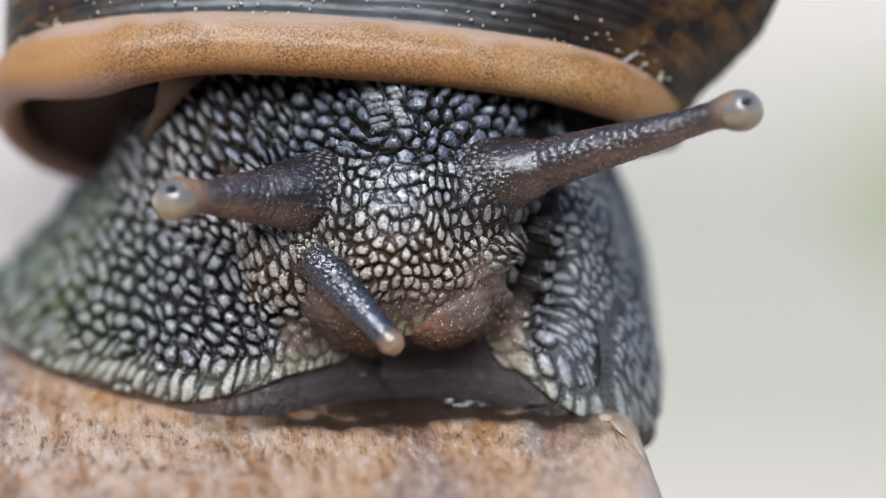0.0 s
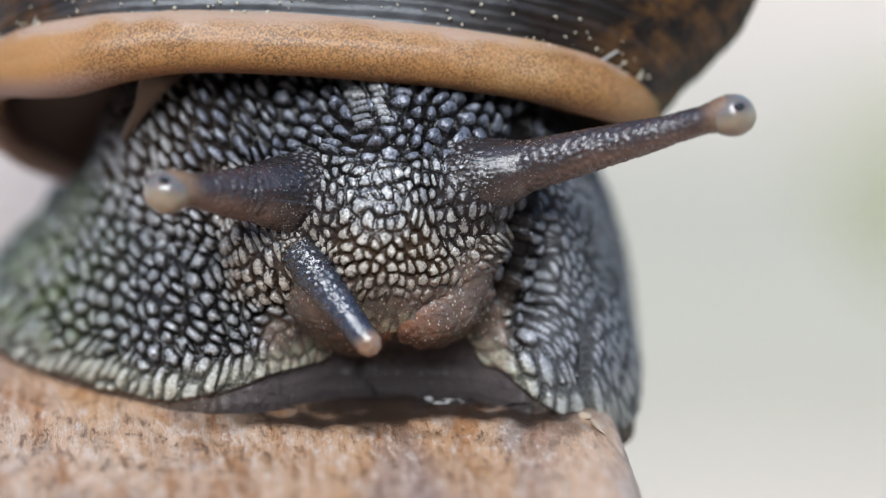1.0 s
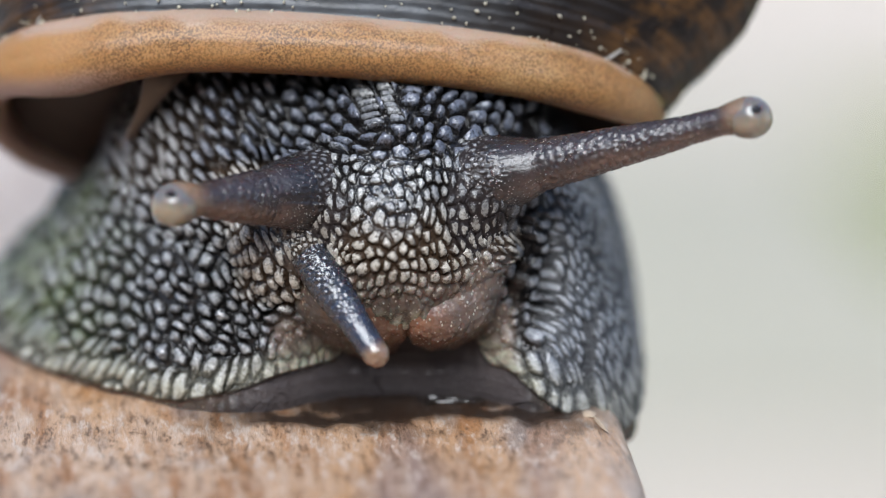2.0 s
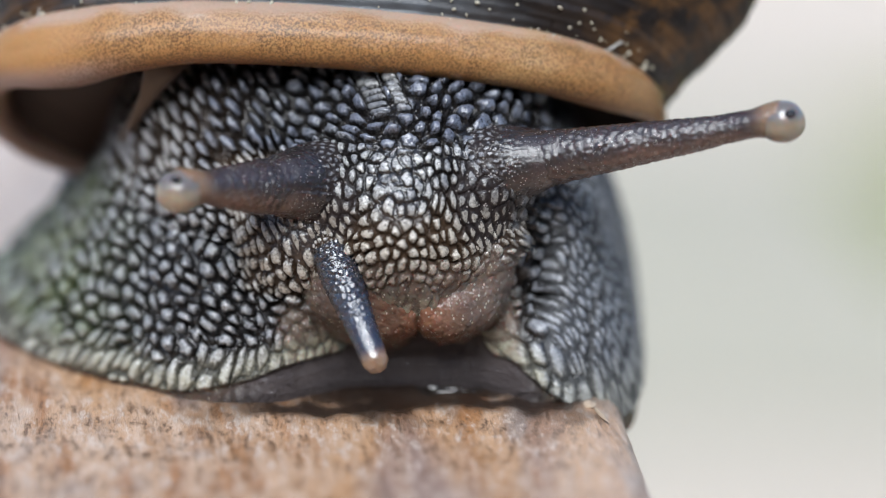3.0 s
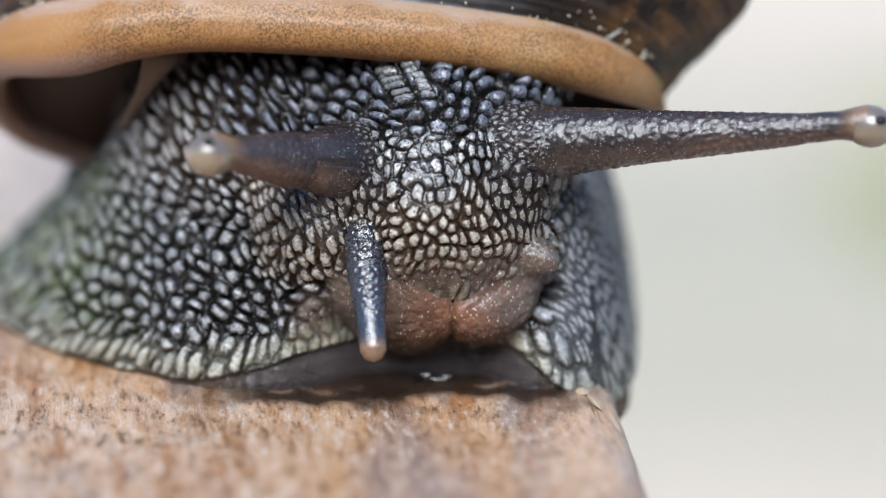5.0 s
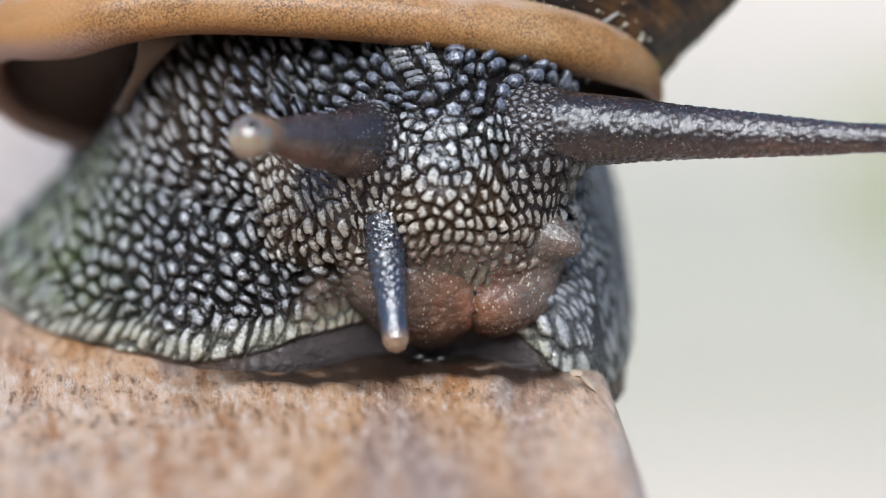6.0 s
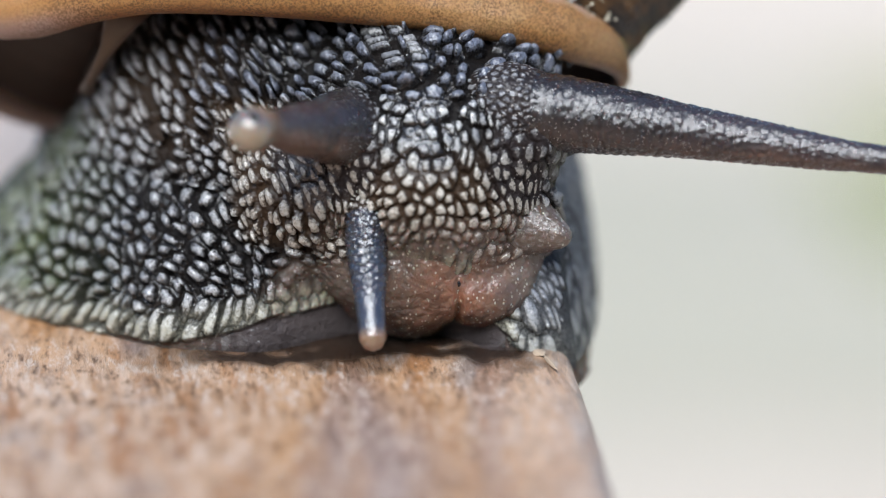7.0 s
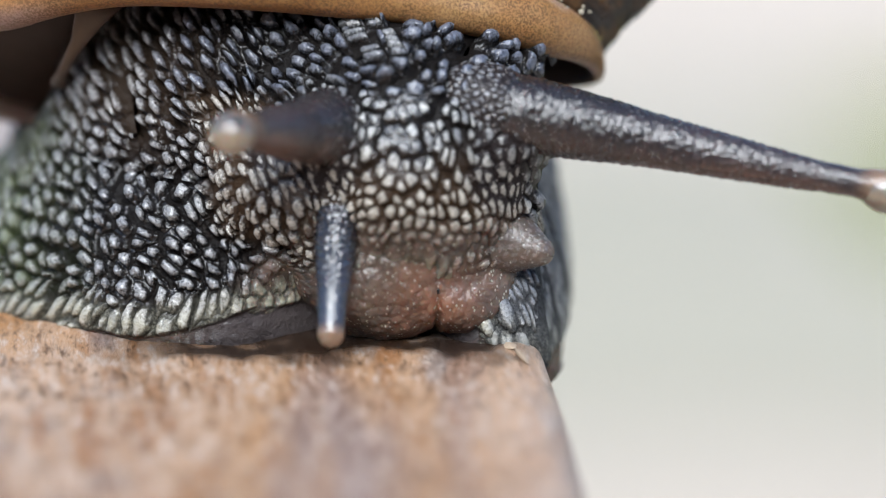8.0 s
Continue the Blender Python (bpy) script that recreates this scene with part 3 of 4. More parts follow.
def body(snail):
    """The whole soft body as one skin of warts, cut along its grooves into pieces that creep apart a little."""
    az = np.radians(np.concatenate([np.linspace(-205, 18, 1060), np.linspace(18, 155, 60)[1:-1]]))
    el = np.radians(np.concatenate([np.linspace(-19, 71, 480), np.linspace(71, 84, 10)[1:]]))
    AZ, EL = np.meshgrid(az, el)
    way = np.stack([np.cos(AZ) * np.cos(EL), np.sin(AZ) * np.cos(EL), np.sin(EL)], axis=-1)
    # the base form is found on every second line and filled in between
    pick_r, pick_c = np.unique(np.append(np.arange(0, len(el), 2), len(el) - 1)), np.unique(np.append(np.arange(0, len(az), 2), len(az) - 1))
    some = way[np.ix_(pick_r, pick_c)]
    far = np.full(some.shape[:2], 20.0) + 16.0 * smooth(0.2, 0.9, np.sin(az[pick_c]))[None, :]
    for step in range(34):
        x, y, z = (BODY_CENTRE[k] + far * some[..., k] for k in range(3))
        far = np.maximum(far - 0.85 * body_field(x, y, z), 0.4)
    far = np.array([np.interp(az, az[pick_c], line) for line in far])
    far = np.array([np.interp(el, el[pick_r], line) for line in far.T]).T
    p = np.stack([BODY_CENTRE[k] + far * way[..., k] for k in range(3)], axis=-1)
    p[..., 2] = np.maximum(p[..., 2], -0.5 + 0.01 * p[..., 2])
    x, y, z = p[..., 0], p[..., 1], p[..., 2]
    r, reach, inset, c, s = foot_reach(x, y, z)
    v = z + 0.45 * inset
    a, b = (AZ + 1.4) * 10.0 * np.cos(EL), EL * 9.5
    wig, wag = 0.30 * wobble(a, b, 1.2, 1), 0.30 * wobble(a, b, 1.1, 2)
    a1, b1 = a + wig, b + wag

    def slanted(degrees, long, short, seed, jitter):
        k, q = math.cos(math.radians(degrees)), math.sin(math.radians(degrees))
        return warts((b1 * k - a1 * q) / short, (a1 * k + b1 * q) / long, seed, jitter)

    # where each kind of wart grows
    arch = 0.28 + 1.25 * smooth(-8.2, -2.6, x) * smooth(6.0, 3.9, x) + 2.4 * smooth(-1.8, -0.7, x) * smooth(3.6, 2.2, x) + 0.06 * wobble(x, 0 * x, 0.7, 3)
    low = smooth(1.9, 1.3, v - arch + 0.3 * wig)
    face = smooth(-2.7, -2.0, x + 0.2 * wag) * smooth(4.6, 4.0, x) * smooth(9.5, 9.0, z) * (y < 3.2)
    cheek = smooth(-6.0, -5.2, x + 0.25 * (z - 6) + 0.4 * wag) * smooth(-1.9, -2.4, x) * smooth(3.6, 4.1, z) * smooth(8.6, 8.0, z + 0.3 * wig)
    side = smooth(5.0, 5.7, x + 0.3 * wag) * smooth(10.5, 9.0, z)
    line = a - 0.25 + 1.5 * (EL - 0.70)
    ridge = (smooth(0.34, 0.30, np.abs(line)) + smooth(0.24, 0.20, np.abs(line - 0.66))) * smooth(0.80, 0.88, EL)
    rung = b / 0.30 + 0.9 * line + 0.25 * wag
    high = smooth(0.5, 0.22, np.abs(rung - np.floor(rung) - 0.5)) * np.clip(1.15 - (np.minimum(np.abs(line), np.abs(line - 0.66) * 1.35) / 0.36) ** 2, 0, 1)
    rungs = (0.46 * high, 0 * x, hash2(np.floor(rung), np.floor(line / 0.36), 15), np.floor(rung) * 7 + (line > 0.38))
    layers = [
        (slanted(-28, 0.70, 0.52, 5, 0.62), 1 + 0 * x, 0.36 + 0.16 * smooth(6.5, 8.5, z), 0.05),
        (slanted(-62, 0.56, 0.36, 41, 0.70), cheek, 0.24, 0.30),
        (warts(a1 / 0.35, b1 / 0.47, 11, 0.75), face, 0.22, 0.40),
        (slanted(-66, 0.55, 0.22, 25, 0.9), side, 0.08, 0.15),
        (warts((a1 - 0.35 * b1 * smooth(-4, -9, x)) / 0.42, b1 / 0.80, 8, 0.8), low * smooth(7.6, 6.9, x), 0.15, 0.30),
        (rungs, ridge, 0.30, 0.55)]
    bumpy, cell, height = np.zeros(x.shape), np.zeros(x.shape), np.zeros(x.shape)
    owner = np.zeros(x.shape, dtype=np.int64)
    count = 0
    for (gap, first, pick, ident), mask, tall, flat in layers:
        ids, back = np.unique(ident.ravel(), return_inverse=True)
        size = np.bincount(back)
        here = mask > 0.5 if mask is ridge else (np.bincount(back, weights=mask.ravel()) / size)[back].reshape(x.shape) > 0.5
        shape = dome(gap, first, flat)
        bumpy, cell, height = np.where(here, shape, bumpy), np.where(here, pick, cell), np.where(here, tall * shape * (0.75 + 0.5 * pick), height)
        owner = np.where(here, back.reshape(x.shape) + count, owner)
        count += len(ids)

    # colour regions
    sole = smooth(0.12, -0.12, v - arch) * (z < 4.5)
    amber = np.maximum(smooth(-4.5, -7.0, x), smooth(4.6, 5.6, x))
    fringe = smooth(-0.05, 0.10, v - arch) * smooth(1.5, 0.4, v - arch + 0.5 * wag)
    dusk = np.zeros(x.shape)
    for at, wide in (((-3.0, -0.6, 7.4), 2.0), ((4.0, -0.2, 7.4), 2.0)):
        dusk = np.maximum(dusk, smooth(0.25, 0.6, np.exp(-(np.linalg.norm(p - np.array(at), axis=-1) / wide) ** 2)))
    on_face, on_cheek, on_side = face, cheek * (1 - face), side * (1 - sole)
    brow = np.exp(-(np.abs(x - 0.3) / 1.5) ** 3) * smooth(6.2, 7.6, z) * smooth(10.2, 9.4, z)
    brow = np.maximum(brow, 0.9 * smooth(1.5, 2.5, x) * smooth(8.6, 9.1, z) * smooth(10.0, 9.5, z))
    rosy = smooth(6.0, 4.3, z + 0.6 * wag + 0.3 * wig) * smooth(-3.2, -2.2, x) * smooth(4.7, 4.0, x) * (1 - sole) * (y < 3)
    rosy = np.maximum(rosy, 0.9 * smooth(3.9, 2.9, z + 0.5 * wag) * smooth(-4.3, -3.3, x + 0.4 * wig) * smooth(0.0, -1.5, x) * (1 - sole))
    warm = np.clip(0.55 * smooth(-4.0, -7.5, x) * smooth(5.0, 7.5, z) * (1 - on_face) + on_cheek * 0.95 + on_face * smooth(8.2, 6.6, z + wag), 0, 1)
    streak = 0.30 * wobble(a, b, 2.6, 14)
    slate = np.clip((0.46 + 0.50 * smooth(6.0, 9.0, z) * smooth(-9.0, -4.5, x) + 0.25 * on_side * 0.8 + streak + 0.45 * (cell - 0.5)) * (1 - low * 0.7) * (1 - on_face) * (1 - 0.8 * on_cheek), 0, 0.95)
    slate = slate * (1 - 0.75 * np.clip(ridge, 0, 1))
    moss = smooth(-8.0, -12.0, x + 0.9 * wag) * smooth(0.4, 1.6, v) * smooth(8.0, 5.5, z)
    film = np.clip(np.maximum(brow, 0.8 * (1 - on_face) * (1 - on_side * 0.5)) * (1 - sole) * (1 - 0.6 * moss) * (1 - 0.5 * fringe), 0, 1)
    height = height * (1 - sole) * (1 - 0.8 * dusk) * (1 - 0.65 * brow) * (1 - 0.7 * rosy) - 0.16 * sole
    n = normals(p)
    n = n * np.sign(np.sum(n * way, axis=-1, keepdims=True))
    # the flank droops over the rounded edge of the plank
    drop = 1.35 * smooth(5.2, 8.0, x) * smooth(2.6, 0.0, z) + 0.22
    full = p + height[..., None] * n
    full[..., 2] -= drop
    under = p - 0.16 * sole[..., None] * n
    under[..., 2] -= drop
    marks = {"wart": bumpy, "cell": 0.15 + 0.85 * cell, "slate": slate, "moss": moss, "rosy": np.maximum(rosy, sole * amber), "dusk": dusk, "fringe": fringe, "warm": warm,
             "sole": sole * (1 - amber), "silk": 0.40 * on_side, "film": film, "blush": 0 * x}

    # cut along the grooves: each wart goes whole to the piece whose seed is nearest
    size = np.maximum(np.bincount(owner.ravel(), minlength=count), 1)
    wart_a = np.bincount(owner.ravel(), weights=a.ravel(), minlength=count) / size
    wart_b = np.bincount(owner.ravel(), weights=b.ravel(), minlength=count) / size
    seeds = []
    for name, label, sx, sz, *creep in SKIN_PIECES:
        k = int(np.argmin(np.where((EL < 1.2) & (y < 9) & (AZ < 0.32), (x - sx) ** 2 + (z - drop - sz) ** 2, 1e9)))
        seeds.append((a.ravel()[k], b.ravel()[k]))
    seeds = np.array(seeds + [(10 * (math.radians(86) + 1.4), 3.0)])
    reach_w = (wart_a[:, None] - seeds[:, 0]) ** 2 + (wart_b[:, None] - seeds[:, 1]) ** 2
    region = np.argmin(reach_w, axis=1)
    pieces = SKIN_PIECES + [FOOT_BACK]
    creeps = np.array([piece[-4:] for piece in pieces])
    apart = np.array([k in STILL_SIDE for k in range(len(pieces))])
    # every region is split once more, so that neighbours part by little
    folds = []
    for k in range(len(pieces)):
        inside = np.flatnonzero((region == k) & (np.bincount(owner.ravel(), minlength=count) > 0))
        spots = np.stack([wart_a[inside], wart_b[inside]], axis=1)
        chosen = [int(np.argmin(np.sum((spots - seeds[k]) ** 2, axis=1)))]
        while len(chosen) < (1 if k >= len(SKIN_PIECES) - 1 else 5 if apart[k] else 8):
            gaps = np.min([np.sum((spots - spots[q]) ** 2, axis=1) for q in chosen], axis=0)
            chosen.append(int(np.argmax(gaps * (gaps < 6.0))))
        for q in chosen:
            like = apart == apart[k]
            near = 1.0 / (np.sum((seeds - spots[q]) ** 2, axis=1) + 0.15) ** 2 * like
            folds.append((k, spots[q], (near[:, None] * creeps).sum(axis=0) / near.sum()))
    hubs = np.array([spot for k, spot, creep in folds])
    mine = np.argmin((wart_a[:, None] - hubs[:, 0]) ** 2 + (wart_b[:, None] - hubs[:, 1]) ** 2, axis=1)[owner].ravel()
    flat_a, flat_b, flat_x, flat_sole = a.ravel(), b.ravel(), x.ravel(), sole.ravel()
    nearest = np.full(flat_a.shape, 1e9)
    for hub in hubs:
        nearest = np.minimum(nearest, (flat_a - hub[0]) ** 2 + (flat_b - hub[1]) ** 2)
    nearest = np.sqrt(nearest)
    steep = 0.22 + 1.3 * smooth(3.4, 4.4, x).ravel() * smooth(6.5, 5.0, x).ravel()
    rows, cols = x.shape
    index = np.arange(rows * cols).reshape(rows, cols)
    index = np.concatenate([index, index[:, :1]], axis=1)
    quads = np.stack([index[:-1, :-1], index[:-1, 1:], index[1:, 1:], index[1:, :-1]], axis=-1).reshape(-1, 4)
    full, under, n = full.reshape(-1, 3), under.reshape(-1, 3), n.reshape(-1, 3)
    marks = {key: value.ravel() for key, value in marks.items()}
    made, parents = [], {}
    for q, (k, hub, creep) in enumerate(folds):
        own = mine == q
        margin = np.sqrt((flat_a - hub[0]) ** 2 + (flat_b - hub[1]) ** 2) - nearest
        keep = own | ((margin < 0.8) & (apart[k] | (flat_x < 4.9)))
        faces = quads[keep[quads].all(axis=1)]
        used, new_index = np.unique(faces.ravel(), return_inverse=True)
        mine_here = own[used]
        sunk = np.where(mine_here, 0.0, 0.01 + 0.07 * (1 - flat_sole[used]) + steep[used] * margin[used])
        pts = np.where(mine_here[:, None], full[used], under[used] - sunk[:, None] * n[used])
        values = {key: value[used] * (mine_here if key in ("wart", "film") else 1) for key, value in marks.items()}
        first_one = k not in parents
        ob = skin_mesh(pieces[k][0] if first_one else "skin_fold", pts, new_index.reshape(-1, 4), SKIN, snail if first_one else parents[k][0],
                       (pieces[k][1] or LABELS[pieces[k][0]]) if first_one else "", values)
        made.append((ob, creep if first_one else creep - parents[k][1]))
        parents.setdefault(k, (ob, creep))
    return made


def skin_mesh(name, verts, faces, material, parent, label, attributes):
    mesh = bpy.data.meshes.new(name)
    mesh.vertices.add(len(verts))
    mesh.vertices.foreach_set("co", (verts * MM).astype(np.float32).ravel())
    mesh.loops.add(faces.size)
    mesh.loops.foreach_set("vertex_index", faces.astype(np.int32).ravel())
    mesh.polygons.add(len(faces))
    mesh.polygons.foreach_set("loop_start", np.arange(0, faces.size, 4, dtype=np.int32))
    mesh.update(calc_edges=True)
    mesh.validate()
    mesh.polygons.foreach_set("use_smooth", np.ones(len(faces), dtype=bool))
    for key, values in attributes.items():
        layer = mesh.attributes.new(key, "FLOAT", "POINT")
        layer.data.foreach_set("value", np.asarray(values, dtype=np.float32))
    mesh.materials.append(material)
    ob = new(name, mesh)
    ob.parent = parent
    return tagged(ob, label)


SNOUT_PIVOT = (0.2, 2.3, 4.3)


def snout(snail):
    """The soft rosy muzzle below the face, split by the mouth cleft into two lobes; it slides out from under the cheek."""
    A, F = np.meshgrid(np.linspace(-1, 1, 300) * math.pi / 2 * 0.98, np.radians(np.linspace(-120, 110, 280)))
    left = smooth(0.0, -0.9, np.sin(A))
    ca = np.cos(A) ** (0.5 + 0.7 * left)
    x = SNOUT_PIVOT[0] + 4.6 * np.sin(A) * (1 + 0.10 * np.sin(F))
    y = SNOUT_PIVOT[1] - 3.7 * ca * np.cos(F)
    z = SNOUT_PIVOT[2] + 3.4 * ca * np.sin(F)
    p = np.stack([x, y, z], axis=-1)
    mid = x - SNOUT_PIVOT[0] - 0.95 + 0.08 * wobble(z, z, 0.8, 2)
    below = smooth(0.15, -0.5, F)
    cleft = np.exp(-(mid / 0.10) ** 2) * below * 0.22 + np.exp(-(mid / 0.6) ** 2) * smooth(-0.3, -1.1, F) * 0.40
    # soft lobe beside the cleft, with a rolled lower edge
    lobe = 0.60 * np.exp(-((mid - 1.5) / 1.2) ** 2 - ((F + 0.48) / 0.30) ** 2) - 0.30 * np.exp(-((mid - 1.6) / 1.6) ** 2 - ((F + 0.02) / 0.16) ** 2)
    gap, first, cell, ident = warts((x + 0.2 * wobble(x, z, 0.7, 4)) / 0.38, (F * 3.4 + 0.2 * wobble(x, z, 0.6, 5)) / 0.48, 21)
    bumpy = dome(gap, first)
    warty = smooth(0.10, 0.55, F + 0.22 * wobble(x, z, 0.7, 9) + 0.25 * left)
    height = (0.04 + 0.15 * warty) * bumpy - cleft + lobe + 0.18 * wobble(x, z, 1.1, 7) + 0.06 * wobble(x, z, 0.35, 4)
    out = p - np.array(SNOUT_PIVOT)
    n = normals(p)
    n = n * np.sign(np.sum(n * out, axis=-1, keepdims=True))
    p = p + height[..., None] * n
    return sheet("snout", p, SKIN, snail, "soft rosy brown muzzle with pale specks and a cleft mouth", origin=SNOUT_PIVOT,
                 attributes={"wart": bumpy, "cell": 0.3 + 0.7 * cell, "slate": 0 * x, "warm": 0.85 + 0 * x, "moss": 0 * x, "rosy": 1 - warty, "blush": np.exp(-((mid + 0.1) / 1.5) ** 2 - ((F + 0.25) / 0.55) ** 2), "dusk": 0 * x, "sole": 0 * x, "film": 0.65 + 0 * x})


def mouth(parent):
    """The small dark opening at the top of the cleft."""
    bm = bmesh.new()
    bmesh.ops.create_uvsphere(bm, u_segments=14, v_segments=10, radius=0.09)
    for v in bm.verts:
        v.co.x *= 0.8 + 0.3 * noise.noise(v.co * 9)
        v.co.z *= 1.4
    ob = part("mouth", bm, PUPIL, parent, "tiny dark mouth opening")
    ob.location = (0.92 * MM, -3.52 * MM, -0.45 * MM)


def feeler(name, snail, length, profile, material, label, pale_end=0.0, skin=None, root=None):
    """A tapered feeler along +x that ends at its origin; profile gives the radius against the way back from the tip."""
    back = np.concatenate([np.linspace(0.0, 1.6, 40), np.linspace(1.6, length, 200)[1:]])
    ang = np.linspace(0, 2 * math.pi, 72, endpoint=False)
    B, G = np.meshgrid(back, ang, indexing="ij")
    r = np.interp(B, [p[0] for p in profile], [p[1] for p in profile])
    gap, first, cell, ident = warts(G * 9 / (2 * math.pi) * 2, B / 0.30 + 0.3 * wobble(G * 2, B, 0.6, 2), 31)
    r = r + np.minimum(0.06, 0.09 * r) * np.clip(gap / 0.5, 0, 1) * smooth(1.2, 2.5, B)
    if root:
        r = r + 0.16 * dome(gap, first) * smooth(root - 0.5, root + 0.6, B)
    sag = 0.05 * wobble(B, 0 * B, 2.5, 5) * smooth(0, 3, B)
    p = np.stack([-B, r * np.cos(G), r * np.sin(G) + sag], axis=-1)
    marks = {"end": smooth(pale_end, pale_end * 0.4, B) if pale_end else 0 * B, "belly": smooth(0.25, -0.7, np.sin(G) + 0.2 * wobble(B, G, 0.8, 3)), "root": 0.75 * smooth(0.3, 0.75, B / length)}
    for key, value in (skin or {}).items():
        marks[key] = value + 0 * B
    if skin:
        marks["wart"] = dome(gap, first)
        marks["cell"] = cell
    ob = sheet(name, p, material, snail, label, wrap_u=True, attributes=marks)
    if root:
        ob.data.materials.append(SKIN)
        ob.data.polygons.foreach_set("material_index", np.repeat((back[:-1] > root).astype(np.int32), 72))
    return ob


def stalk_base(snail):
    """The broad, warty root from which an eye stalk slides out; it points along +x."""
    back = np.linspace(-1.6, 3.3, 130)
    ang = np.linspace(0, 2 * math.pi, 220, endpoint=False)
    B, G = np.meshgrid(back, ang, indexing="ij")
    r = np.interp(B, [-1.6, -0.9, -0.2, 0.5, 1.2, 1.9, 2.4, 2.9, 3.3], [0.9, 1.35, 1.5, 1.46, 1.30, 1.12, 0.94, 0.78, 0.62])
    gap, first, cell, ident = warts(G * 36 / (2 * math.pi), B / 0.34, 41)
    bumpy = dome(gap, first) * smooth(2.2, 0.2, B)
    r = r + 0.05 * bumpy + 0.05 * wobble(G * 3, B, 0.8, 3)
    p = np.stack([B, r * np.cos(G), r * np.sin(G)], axis=-1)
    ob = sheet("stalk_root", p, SKIN, snail, "dark wrinkled root of an eye stalk", wrap_u=True,
                 attributes={"wart": bumpy, "cell": 0.3 + 0.7 * cell, "slate": 0.55 + 0 * r, "warm": 0.2 + 0 * r, "film": 0.45 * smooth(-0.2, 0.5, np.sin(G)), "dusk": smooth(-1.7, -0.9, B + 0.25 * wobble(G * 2, B, 0.6, 8)), "belly": smooth(0.25, -0.7, np.sin(G)), "root": 0.8 * smooth(3.0, 1.0, B),
                             "rosy": 0 * r, "moss": 0 * r, "fringe": 0 * r, "sole": 0 * r})
    ob.data.materials.append(FEELER)
    far = np.repeat((back[:-1] > 0.9).astype(np.int32), 220)
    ob.data.polygons.foreach_set("material_index", far)
    return ob


def bulb(parent, radius, spot):
    """The rounded tip with the dark eye spot under clear skin."""
    bm = bmesh.new()
    bmesh.ops.create_uvsphere(bm, u_segments=40, v_segments=28, radius=radius)
    for v in bm.verts:
        v.co.x *= 1.02 if v.co.x > 0 else 1.25
        v.co *= 1 + 0.03 * noise.noise(v.co * 1.7)
    tip = part("eye_bulb", bm, BULB, parent, "pale translucent rounded eye bulb")
    tip.location = (-radius * 0.55 * MM, 0, -0.12 * MM)
    bm = bmesh.new()
    bmesh.ops.create_uvsphere(bm, u_segments=20, v_segments=14, radius=0.20)
    bmesh.ops.scale(bm, verts=bm.verts, vec=(1, 1, 0.7))
    eye = part("eye_spot", bm, PUPIL, parent, "tiny black eye spot")
    eye.location = [c * MM for c in spot]
    return tip


RING_CENTRE = Vector((-2.6, 6.2, 8.7))
RING_TILT = Euler((0, radians(4.0), 0)).to_matrix()


def ring(alpha):
    """The rim of the shell's mouth: a flattened oval, front edge high, back edge low."""
    c, s = math.cos(alpha), math.sin(alpha)
    c2 = math.copysign(abs(c) ** 0.8, c)
    s2 = math.copysign(abs(s) ** 0.9, s)
    return RING_CENTRE + RING_TILT @ Vector((12.2 * c2, -4.5 * s2, 4.0 * s2 if s > 0 else (3.6 - 1.7 * c2) * s2))


APEX = Vector((-9.0, 15.0, 10.5))


